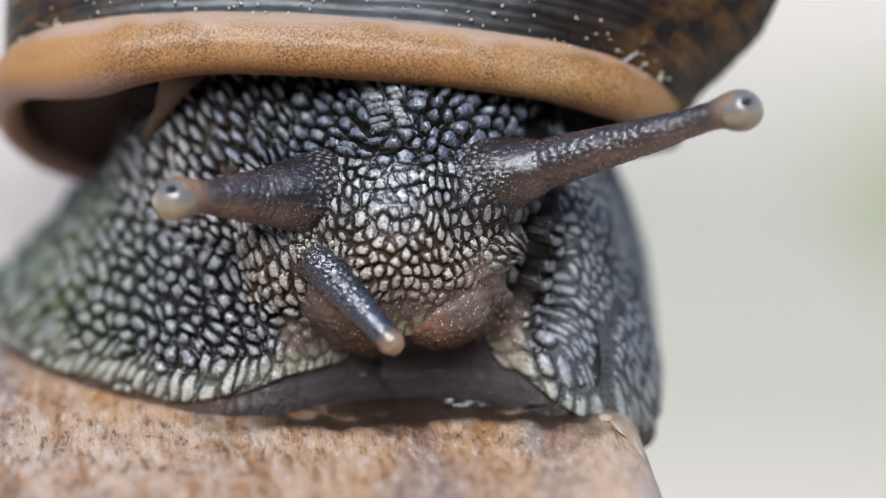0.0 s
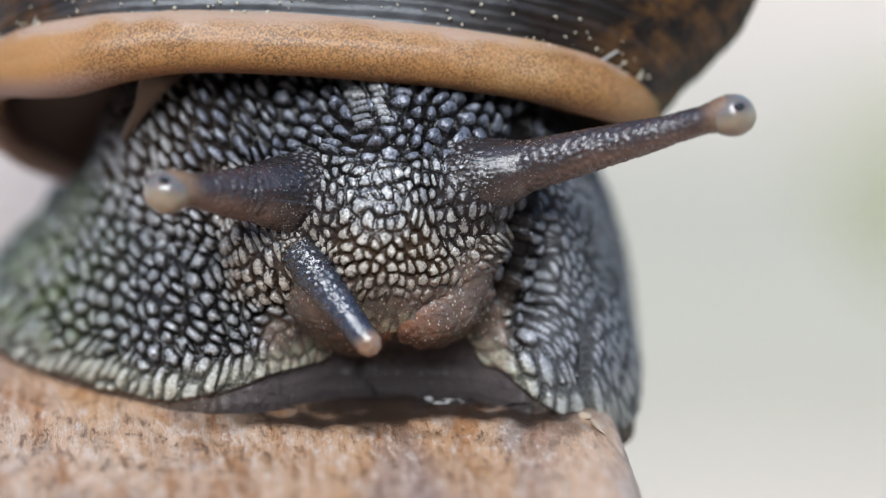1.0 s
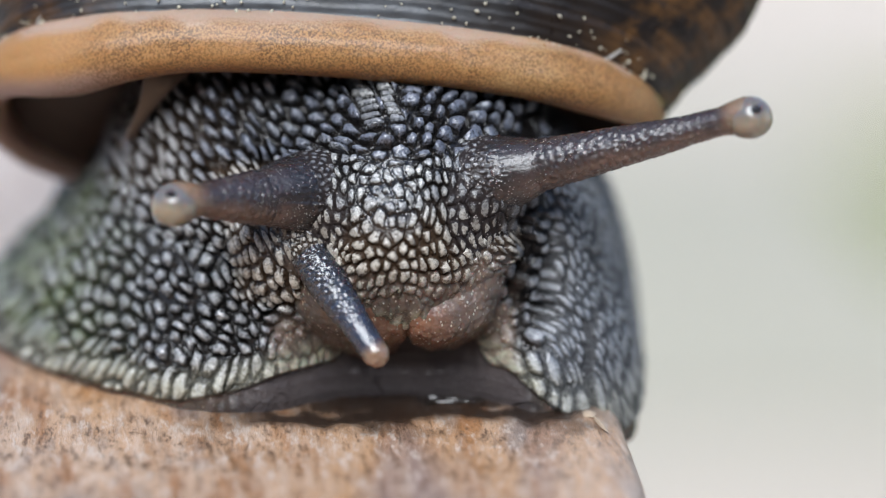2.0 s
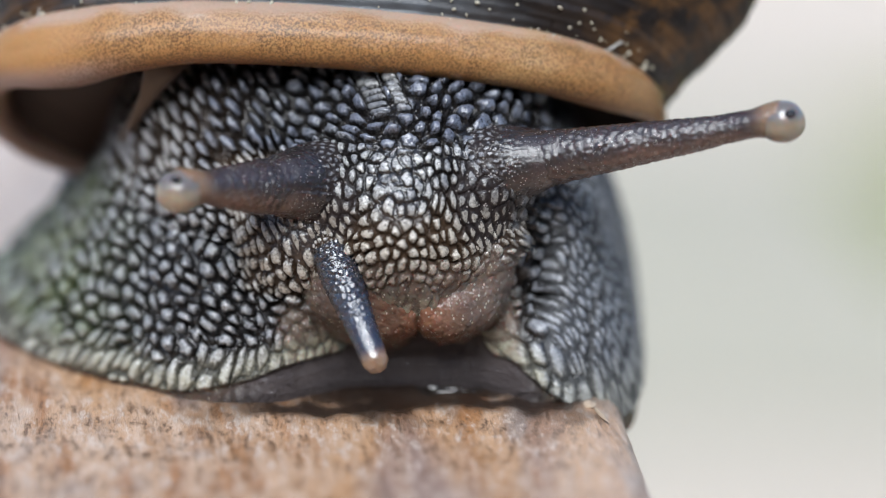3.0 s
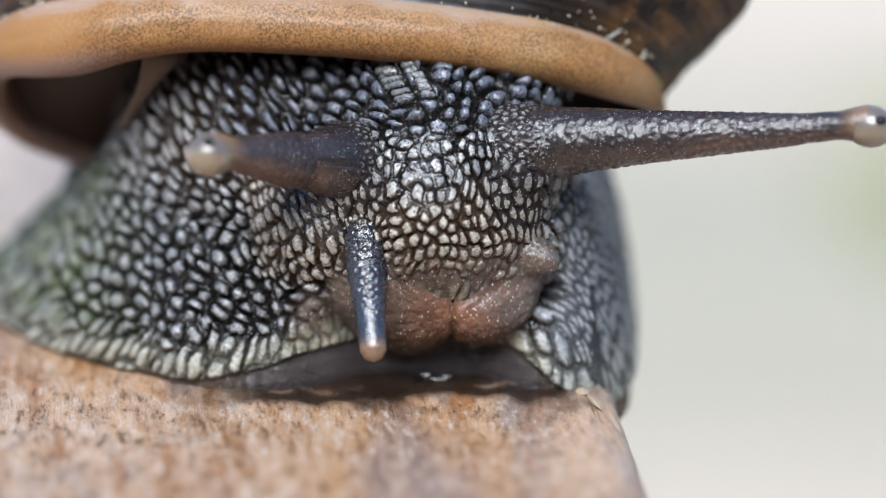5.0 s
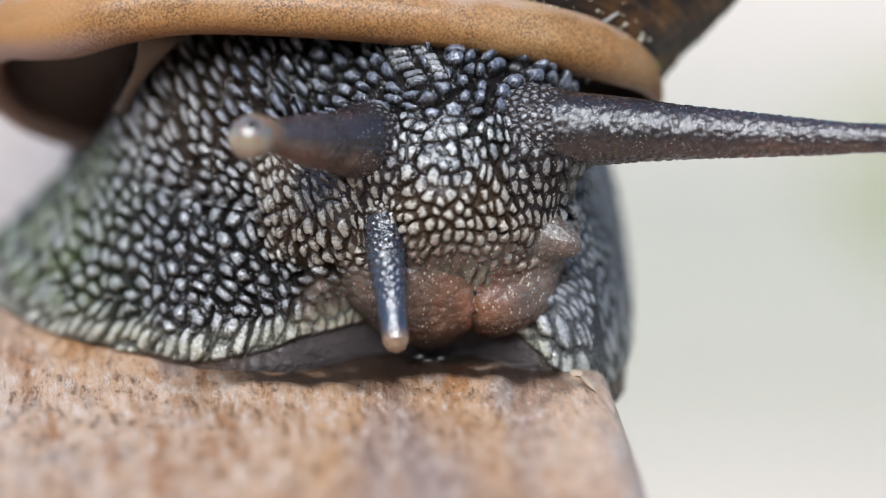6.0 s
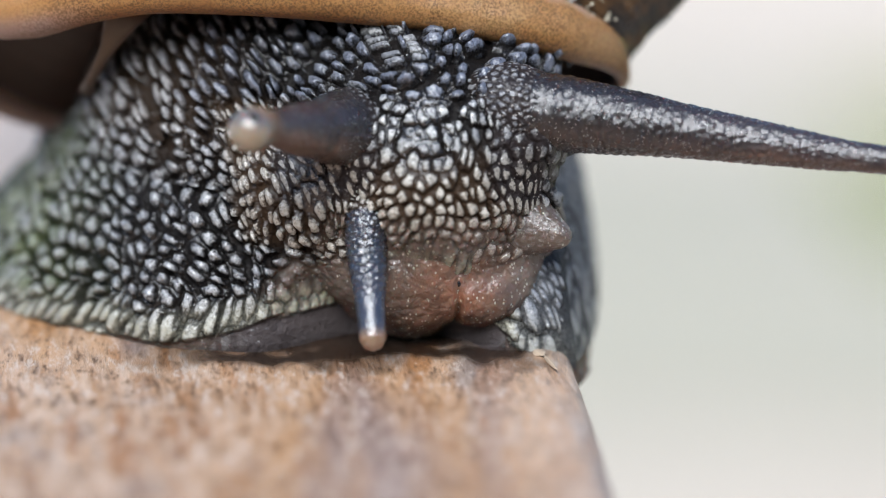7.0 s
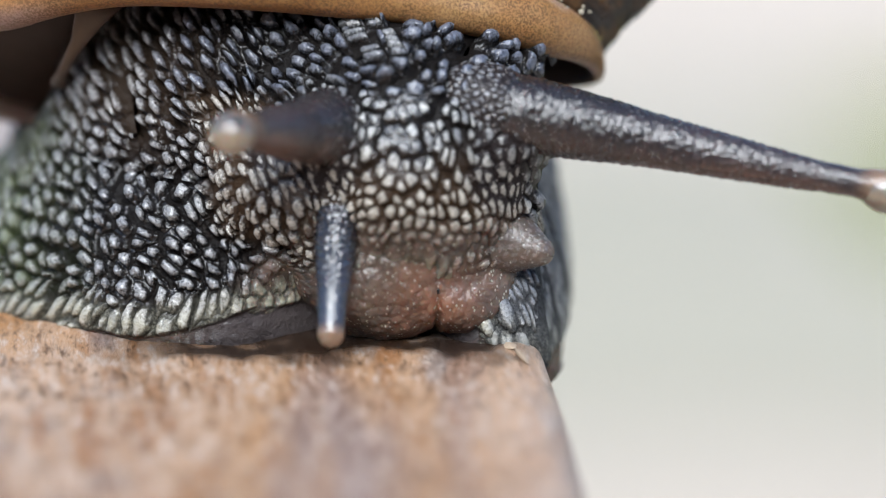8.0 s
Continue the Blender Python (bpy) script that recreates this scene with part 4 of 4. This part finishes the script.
def shell(snail):
    """A globular coiled shell: the mouth's rim wound back and shrunk round the apex."""
    rim = [ring(2 * math.pi * k / 240) for k in range(240)]
    axis = Vector((1.0, 0.12, 0.05)).normalized()
    steps = np.concatenate([np.linspace(0, 1.6, 220), np.linspace(1.6, 4.6 * math.pi, 260)[1:]])
    points = np.zeros((len(steps), 240, 3))
    along = np.zeros((len(steps), 240))
    swell = np.array([max(0.0, math.cos(2 * math.pi * q / 240)) ** 1.5 for q in range(240)])
    for i, turn in enumerate(steps):
        local = np.array([p - APEX for p in rim])
        local[:, 0] += 5.8 * swell * float(smooth(0.0, 0.55, turn))
        m = np.array(Matrix.Rotation(-turn, 3, axis))
        ribs = 1 + 0.0016 * math.sin(turn * 55) + 0.0010 * math.sin(turn * 131 + 1)
        points[i] = np.array(APEX) + (local @ m.T) * math.exp(-0.165 * turn) * ribs
        along[i] = turn * 13.0
    k = np.arange(240) / 240.0
    band = np.where(k < 0.5, k * 2, 0.75)[None, :] + 0 * along
    # Where the sky's reflection is painted, just behind the lip.
    sky_sheen = np.exp(-(along / 3.2) ** 2) * smooth(0.30, 0.48, band) * smooth(-13, -8, points[..., 0])
    body = sheet("whorl", points, SHELL, snail, "glossy black and ochre banded coiled shell", wrap_u=True,
                 attributes={"band": band, "along": along, "sky_sheen": sky_sheen})
    mod = body.modifiers.new("solid", "SOLIDIFY")
    mod.thickness, mod.offset, mod.material_offset = 0.35 * MM, 0, 1
    body.data.materials.clear()
    body.data.materials.append(NACRE)
    body.data.materials.append(SHELL)
    # the thickened lip, rolled outwards along the front and the sides
    alphas = np.radians(np.linspace(-62, 262, 600))
    centre = np.array([ring(a) for a in alphas])
    way = np.gradient(centre, axis=0)
    way /= np.linalg.norm(way, axis=1, keepdims=True)
    outward = centre - np.array(RING_CENTRE)
    outward -= way * np.sum(outward * way, axis=1, keepdims=True)
    outward /= np.linalg.norm(outward, axis=1, keepdims=True)
    other = np.cross(way, outward)
    front = smooth(-0.5, 0.6, np.sin(alphas))
    thick = 0.30 + 0.92 * front + 0.34 * smooth(2.8, 3.5, alphas)
    thick = thick * (1 - 0.68 * smooth(0.85, -0.1, alphas) * smooth(-0.9, 0.0, alphas))
    swollen = np.exp(-((alphas - 2.35) / 0.30) ** 2)
    thick = thick + 0.32 * swollen
    centre[:, 2] -= 0.34 * swollen
    ang = np.linspace(0, 2 * math.pi, 40, endpoint=False)
    ca, sa = np.cos(ang), np.sin(ang)
    p = centre[:, None, :] + thick[:, None, None] * (ca[None, :, None] * outward[:, None, :] * 0.75 + sa[None, :, None] * other[:, None, :] * 0.95)
    rough = 0.05 * wobble(np.degrees(alphas)[:, None] * 0.2, ang[None, :] * 2, 0.9, 3) + 0.02 * wobble(np.degrees(alphas)[:, None] * 0.2, ang[None, :] * 2, 0.2, 6)
    p = p + rough[..., None] * outward[:, None, :]
    upward = ca[None, :] * outward[:, None, 2] + sa[None, :] * other[:, None, 2]
    worn_sheen = smooth(0.72, 0.95, upward + 0.10 * wobble(np.degrees(alphas)[:, None] * 0.2, ang[None, :], 0.6, 8))
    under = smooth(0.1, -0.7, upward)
    pepper = (0.6 + 0.4 * front)[:, None] * (1 - 0.9 * worn_sheen) * (0.15 + 0.85 * smooth(-13.5, -9, p[..., 0]))
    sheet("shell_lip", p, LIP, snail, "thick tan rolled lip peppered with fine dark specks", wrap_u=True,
          attributes={"worn_sheen": worn_sheen, "pepper": pepper, "under": under, "pearl": np.maximum(0.9 * under * smooth(-8.5, -11.5, p[..., 0]), 0.8 * smooth(2.75, 3.3, alphas)[:, None] + 0 * under)})
    return body


def on_shell(alpha, turn, rise=0.0):
    """A point on the outer face of the shell, near the lip."""
    p = ring(alpha) - APEX
    p = Matrix.Rotation(-turn, 3, Vector((1.0, 0.12, 0.05)).normalized()) @ p * math.exp(-0.165 * turn)
    p.x += 5.8 * max(0.0, math.cos(alpha)) ** 1.5 * float(smooth(0.0, 0.55, turn))
    out = p - Vector((p.x * 0.6, 4.0, -4.0))
    return APEX + p + out.normalized() * (0.25 + rise)


def debris(snail):
    """Grains, a husk and strands of silk stuck to the shell above the lip."""
    rnd = random.Random(12)
    bm = bmesh.new()
    for k in range(150):
        alpha = math.radians(rnd.choice((rnd.uniform(18, 75), rnd.uniform(60, 165))))
        turn = abs(rnd.gauss(0.03, 0.05)) + 0.035
        size = rnd.uniform(0.03, 0.075) * rnd.choice((1, 1, 1, 1.6))
        m = Matrix.Translation(on_shell(alpha, turn, 0.02)) @ Euler((rnd.random() * 6, rnd.random() * 6, 0)).to_matrix().to_4x4() @ Matrix.Diagonal((size, size * rnd.uniform(0.6, 1.6), size * 0.7, 1))
        bmesh.ops.create_icosphere(bm, subdivisions=1, radius=1.0, matrix=m)
    tagged(part("grit", bm, GRIT, snail, "pale grains stuck to the shell"), kind="stuff")
    bm = bmesh.new()
    for k in range(46):
        alpha = math.radians(rnd.uniform(10, 38))
        at = on_shell(alpha, rnd.uniform(0.0, 0.07), -0.05)
        m = Matrix.Translation(at) @ Euler((rnd.random() * 6, rnd.random() * 6, 0)).to_matrix().to_4x4() @ Matrix.Diagonal((rnd.uniform(0.1, 0.3), rnd.uniform(0.06, 0.16), 0.04, 1))
        bmesh.ops.create_icosphere(bm, subdivisions=1, radius=1.0, matrix=m)
    for k in range(130):
        alpha = math.radians(rnd.uniform(35, 160))
        size = rnd.uniform(0.04, 0.10)
        m = Matrix.Translation(on_shell(alpha, 0.012 + abs(rnd.gauss(0, 0.008)), 0.0)) @ Euler((rnd.random() * 6, rnd.random() * 6, 0)).to_matrix().to_4x4() @ Matrix.Diagonal((size * rnd.uniform(1, 3), size, size * 0.5, 1))
        bmesh.ops.create_icosphere(bm, subdivisions=1, radius=1.0, matrix=m)
    tagged(part("flakes", bm, FLAKE, snail, "yellowish flakes at the end of the lip"), kind="stuff")
    bm = bmesh.new()
    base = on_shell(math.radians(56), 0.03)
    tube(bm, [base, base + Vector((0.06, -0.1, 0.3)), base + Vector((0.0, -0.15, 0.62))], [0.09, 0.07, 0.03], sides=8)
    tube(bm, [base, base + Vector((0.15, -0.1, 0.12)), base + Vector((0.3, -0.1, 0.2))], [0.07, 0.05, 0.02], sides=8)
    part("husk", bm, HUSK, snail, "tiny brown husk stuck on the shell")
    for start, count in ((44, 3), (150, 1)):
        for k in range(count):
            bm = bmesh.new()
            a0 = math.radians(start + rnd.uniform(-2, 2))
            pts = [on_shell(a0 + rnd.uniform(-0.012, 0.012) - 0.02 * q, 0.02 + 0.012 * q, 0.02) for q in range(9)]
            tube(bm, pts, [0.012 + 0.014 * rnd.random() for q in pts], sides=6)
            part("silk_strand", bm, SILK, snail, "thin pale strand of old silk")


def mantle(snail):
    """A tan web of flesh between the lip and the neck."""
    bm = bmesh.new()
    tube(bm, [(-8.1, 2.2, 12.0), (-8.5, 2.4, 11.0), (-8.9, 2.8, 10.1), (-9.3, 3.3, 9.3), (-9.6, 4.0, 8.6), (-9.8, 4.8, 8.0)],
         [(1.0, 0.30), (0.52, 0.2), (0.28, 0.14), (0.2, 0.12), (0.2, 0.12), (0.32, 0.2)], sides=24)
    part("mantle_web", bm, MANTLE, snail, "thin tan web of mantle flesh")


def slime():
    """A glossy, rippled film where the mouth parts touch the wood."""
    r = np.linspace(0.0, 1.0, 40)[:, None]
    a = np.linspace(0, 2 * math.pi, 120, endpoint=False)[None, :]
    x = 1.5 * r * np.cos(a) * (1 + 0.15 * np.sin(3 * a + 1))
    y = 0.55 * r * np.sin(a) * (1 + 0.2 * np.sin(5 * a))
    gap, first, pick, ident = warts(x / 0.9, y / 0.30, 6)
    z = -0.12 + (0.06 + 0.13 * pick * dome(gap, first, 0.2)) * (1 - r ** 4)
    ob = sheet("slime_film", np.stack([x, y + 0 * z, z], axis=-1), SLIME, None, "thin dark glossy film of slime on the wood", wrap_u=True)
    ob.location = (1.9 * MM, 0.5 * MM, -0.02 * MM)
    tagged(ob, category="slime")


# ---- build ----
ground()
lawn()
wall()
shrub()
plank()
snail = new("snail")
tagged(snail, "brown garden snail crawling along the weathered plank", "snail")
SKIN_PARTS = body(snail)
SNOUT = snout(snail)
mouth(SNOUT)
ROOT_A, ROOT_B = stalk_base(snail), stalk_base(snail)
UPPER_A = feeler("upper_tentacle", snail, 16.0, [(0, 0.50), (0.5, 0.66), (1.0, 0.60), (1.5, 0.50), (2.5, 0.49), (4.3, 0.62), (7, 0.80), (9, 0.95), (11, 1.15), (13, 1.32), (15, 1.25), (16, 0.4)], FEELER, "long grey brown speckled eye stalk", pale_end=1.7)
bulb(UPPER_A, 0.74, (-0.01, -0.50, 0.24))
UPPER_B = feeler("upper_tentacle", snail, 8.6, [(0, 0.50), (0.5, 0.70), (1.0, 0.66), (1.6, 0.58), (2.5, 0.68), (4.0, 0.92), (6.2, 0.98), (7.5, 0.9), (8.6, 0.3)], FEELER, "short grey brown speckled eye stalk", pale_end=1.9)
bulb(UPPER_B, 0.76, (0.06, 0.37, 0.36))
LOWER_A = feeler("lower_tentacle", snail, 6.2, [(0, 0.03), (0.12, 0.30), (0.4, 0.47), (0.9, 0.50), (2.0, 0.53), (3.0, 0.62), (4.0, 0.70), (4.8, 0.64), (5.4, 0.42), (6.2, 0.1)], LOWER, "short blue grey lower feeler with a pale tip", pale_end=0.9,
                 skin={"warm": 0.7, "slate": 0.1, "film": 0.8, "rosy": 0.0}, root=5.0)
LOWER_B = feeler("lower_tentacle", snail, 4.0, [(0, 0.03), (0.1, 0.27), (0.3, 0.44), (0.7, 0.64), (1.4, 1.02), (2.4, 1.55), (3.3, 1.5), (4, 0.2)], SKIN, "stubby pale lower feeler",
                 skin={"rosy": 0.80, "slate": 0.1, "film": 0.9, "moss": 0, "dusk": 0, "fringe": 0, "sole": 0})
SHELL_OB = shell(snail)
mantle(snail)
debris(snail)
slime()


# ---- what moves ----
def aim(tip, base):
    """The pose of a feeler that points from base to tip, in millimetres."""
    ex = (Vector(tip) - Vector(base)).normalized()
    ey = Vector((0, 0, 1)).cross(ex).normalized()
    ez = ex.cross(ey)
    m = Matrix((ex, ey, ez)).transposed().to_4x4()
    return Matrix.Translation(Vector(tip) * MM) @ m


TIMES = (0, 0.5, 1, 1.5, 3, 3.5, 4, 5.5, 6, 6.5, 7, 7.5, 8)


def motions():
    shift = (-0.02, -0.01, -0.04, -0.03, -0.03, 0, 0.07, 0.25, 0.31, 0.38, 0.42, 0.46, 0.50)
    lift = (0.09, 0.08, 0.06, 0.06, 0, 0, -0.01, -0.07, -0.11, -0.12, -0.12, -0.13, -0.19)
    for ob in snail.children:
        if ob.name.split(".")[0] in ("whorl", "shell_lip", "mantle_web", "grit", "flakes", "husk", "silk_strand"):
            walk(ob, [(t, mm(a, 1.3, b - 0.42)) for t, a, b in zip(TIMES, shift, lift)])
    # the skin creeps with the head: gathered before the middle of its way, drawn out after it
    gathered = (1.0, 0.90, 0.81, 0.68, 0.25, 0, 0, 0, 0, 0, 0, 0, 0)
    drawn = (0, 0, 0, 0, 0, 0, 0.14, 0.49, 0.64, 0.77, 0.87, 0.94, 1.0)
    sunk = (0, 0, 0, 0, 0, 0, 0.0, 0.08, 0.20, 0.34, 0.52, 0.76, 1.0)
    for ob, (x_before, x_after, z_before, z_after) in SKIN_PARTS:
        walk(ob, [(t, mm(x_after * d - x_before * g, 0, z_after * q + z_before * g)) for t, g, d, q in zip(TIMES, gathered, drawn, sunk)])
    mouth_x = (-1.12, -1.03, -0.89, -0.75, -0.30, 0, 0.36, 1.33, 1.80, 2.19, 2.45, 2.61, 2.71)
    mouth_z = (0.45, 0.41, 0.37, 0.32, 0.12, 0, -0.18, -0.71, -0.96, -1.21, -1.43, -1.71, -2.02)
    x, y, z = SNOUT_PIVOT
    walk(SNOUT, [(t, mm(x + a, y, z + 0.95 * b, 0, 0, 3.0 * a)) for t, a, b in zip(TIMES, mouth_x, mouth_z)])
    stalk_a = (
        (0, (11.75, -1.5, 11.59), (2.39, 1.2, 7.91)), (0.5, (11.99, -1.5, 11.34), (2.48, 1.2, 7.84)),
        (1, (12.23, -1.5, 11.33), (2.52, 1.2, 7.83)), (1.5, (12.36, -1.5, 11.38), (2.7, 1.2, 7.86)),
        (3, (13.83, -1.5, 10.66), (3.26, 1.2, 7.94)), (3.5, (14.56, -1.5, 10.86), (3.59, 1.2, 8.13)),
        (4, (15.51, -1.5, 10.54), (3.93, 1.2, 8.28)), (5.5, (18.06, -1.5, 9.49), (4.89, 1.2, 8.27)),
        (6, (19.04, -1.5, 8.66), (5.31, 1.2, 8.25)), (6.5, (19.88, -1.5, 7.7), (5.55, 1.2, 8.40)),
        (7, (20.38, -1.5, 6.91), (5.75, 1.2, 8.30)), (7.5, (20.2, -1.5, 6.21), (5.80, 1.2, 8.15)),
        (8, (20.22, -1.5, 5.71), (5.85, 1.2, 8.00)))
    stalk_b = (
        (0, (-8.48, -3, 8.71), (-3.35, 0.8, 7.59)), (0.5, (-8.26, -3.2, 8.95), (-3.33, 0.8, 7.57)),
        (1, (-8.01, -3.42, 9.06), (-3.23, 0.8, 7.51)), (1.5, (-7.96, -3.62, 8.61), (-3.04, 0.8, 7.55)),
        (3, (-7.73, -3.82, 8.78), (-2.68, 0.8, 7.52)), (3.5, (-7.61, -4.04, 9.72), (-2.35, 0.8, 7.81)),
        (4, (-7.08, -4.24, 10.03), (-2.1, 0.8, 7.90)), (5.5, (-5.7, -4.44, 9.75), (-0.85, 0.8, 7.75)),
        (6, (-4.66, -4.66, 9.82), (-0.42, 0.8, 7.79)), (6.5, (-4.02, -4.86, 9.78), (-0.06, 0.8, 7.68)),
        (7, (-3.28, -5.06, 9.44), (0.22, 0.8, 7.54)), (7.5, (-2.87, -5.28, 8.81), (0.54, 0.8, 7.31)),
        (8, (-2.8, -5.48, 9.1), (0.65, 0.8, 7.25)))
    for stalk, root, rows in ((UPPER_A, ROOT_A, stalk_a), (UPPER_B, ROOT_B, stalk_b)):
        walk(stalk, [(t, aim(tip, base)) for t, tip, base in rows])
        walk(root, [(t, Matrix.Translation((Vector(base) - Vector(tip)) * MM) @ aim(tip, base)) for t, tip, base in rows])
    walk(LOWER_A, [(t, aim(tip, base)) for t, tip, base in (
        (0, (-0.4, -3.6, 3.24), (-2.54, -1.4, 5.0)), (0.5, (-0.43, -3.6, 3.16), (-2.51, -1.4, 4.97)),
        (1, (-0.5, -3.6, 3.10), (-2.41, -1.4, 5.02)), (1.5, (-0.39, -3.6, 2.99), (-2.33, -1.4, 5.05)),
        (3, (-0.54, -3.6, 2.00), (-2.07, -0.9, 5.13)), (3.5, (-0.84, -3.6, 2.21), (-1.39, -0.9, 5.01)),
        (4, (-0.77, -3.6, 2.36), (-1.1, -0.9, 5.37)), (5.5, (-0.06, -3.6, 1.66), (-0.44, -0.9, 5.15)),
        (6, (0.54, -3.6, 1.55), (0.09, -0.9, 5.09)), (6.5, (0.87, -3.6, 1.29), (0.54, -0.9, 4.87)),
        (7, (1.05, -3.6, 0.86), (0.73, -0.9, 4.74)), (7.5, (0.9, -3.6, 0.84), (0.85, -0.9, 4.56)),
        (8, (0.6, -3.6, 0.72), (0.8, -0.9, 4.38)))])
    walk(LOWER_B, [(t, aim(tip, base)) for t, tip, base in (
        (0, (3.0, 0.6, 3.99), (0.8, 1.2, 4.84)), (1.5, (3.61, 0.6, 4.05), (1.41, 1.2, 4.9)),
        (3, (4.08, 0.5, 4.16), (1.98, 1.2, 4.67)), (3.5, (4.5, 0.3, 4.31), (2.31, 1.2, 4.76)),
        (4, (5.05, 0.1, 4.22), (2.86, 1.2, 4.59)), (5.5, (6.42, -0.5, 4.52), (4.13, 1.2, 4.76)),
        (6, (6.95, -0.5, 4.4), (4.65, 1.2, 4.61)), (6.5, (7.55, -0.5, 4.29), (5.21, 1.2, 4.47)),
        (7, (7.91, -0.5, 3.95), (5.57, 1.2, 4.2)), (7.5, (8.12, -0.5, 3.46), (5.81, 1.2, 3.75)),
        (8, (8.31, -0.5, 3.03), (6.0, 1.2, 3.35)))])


motions()
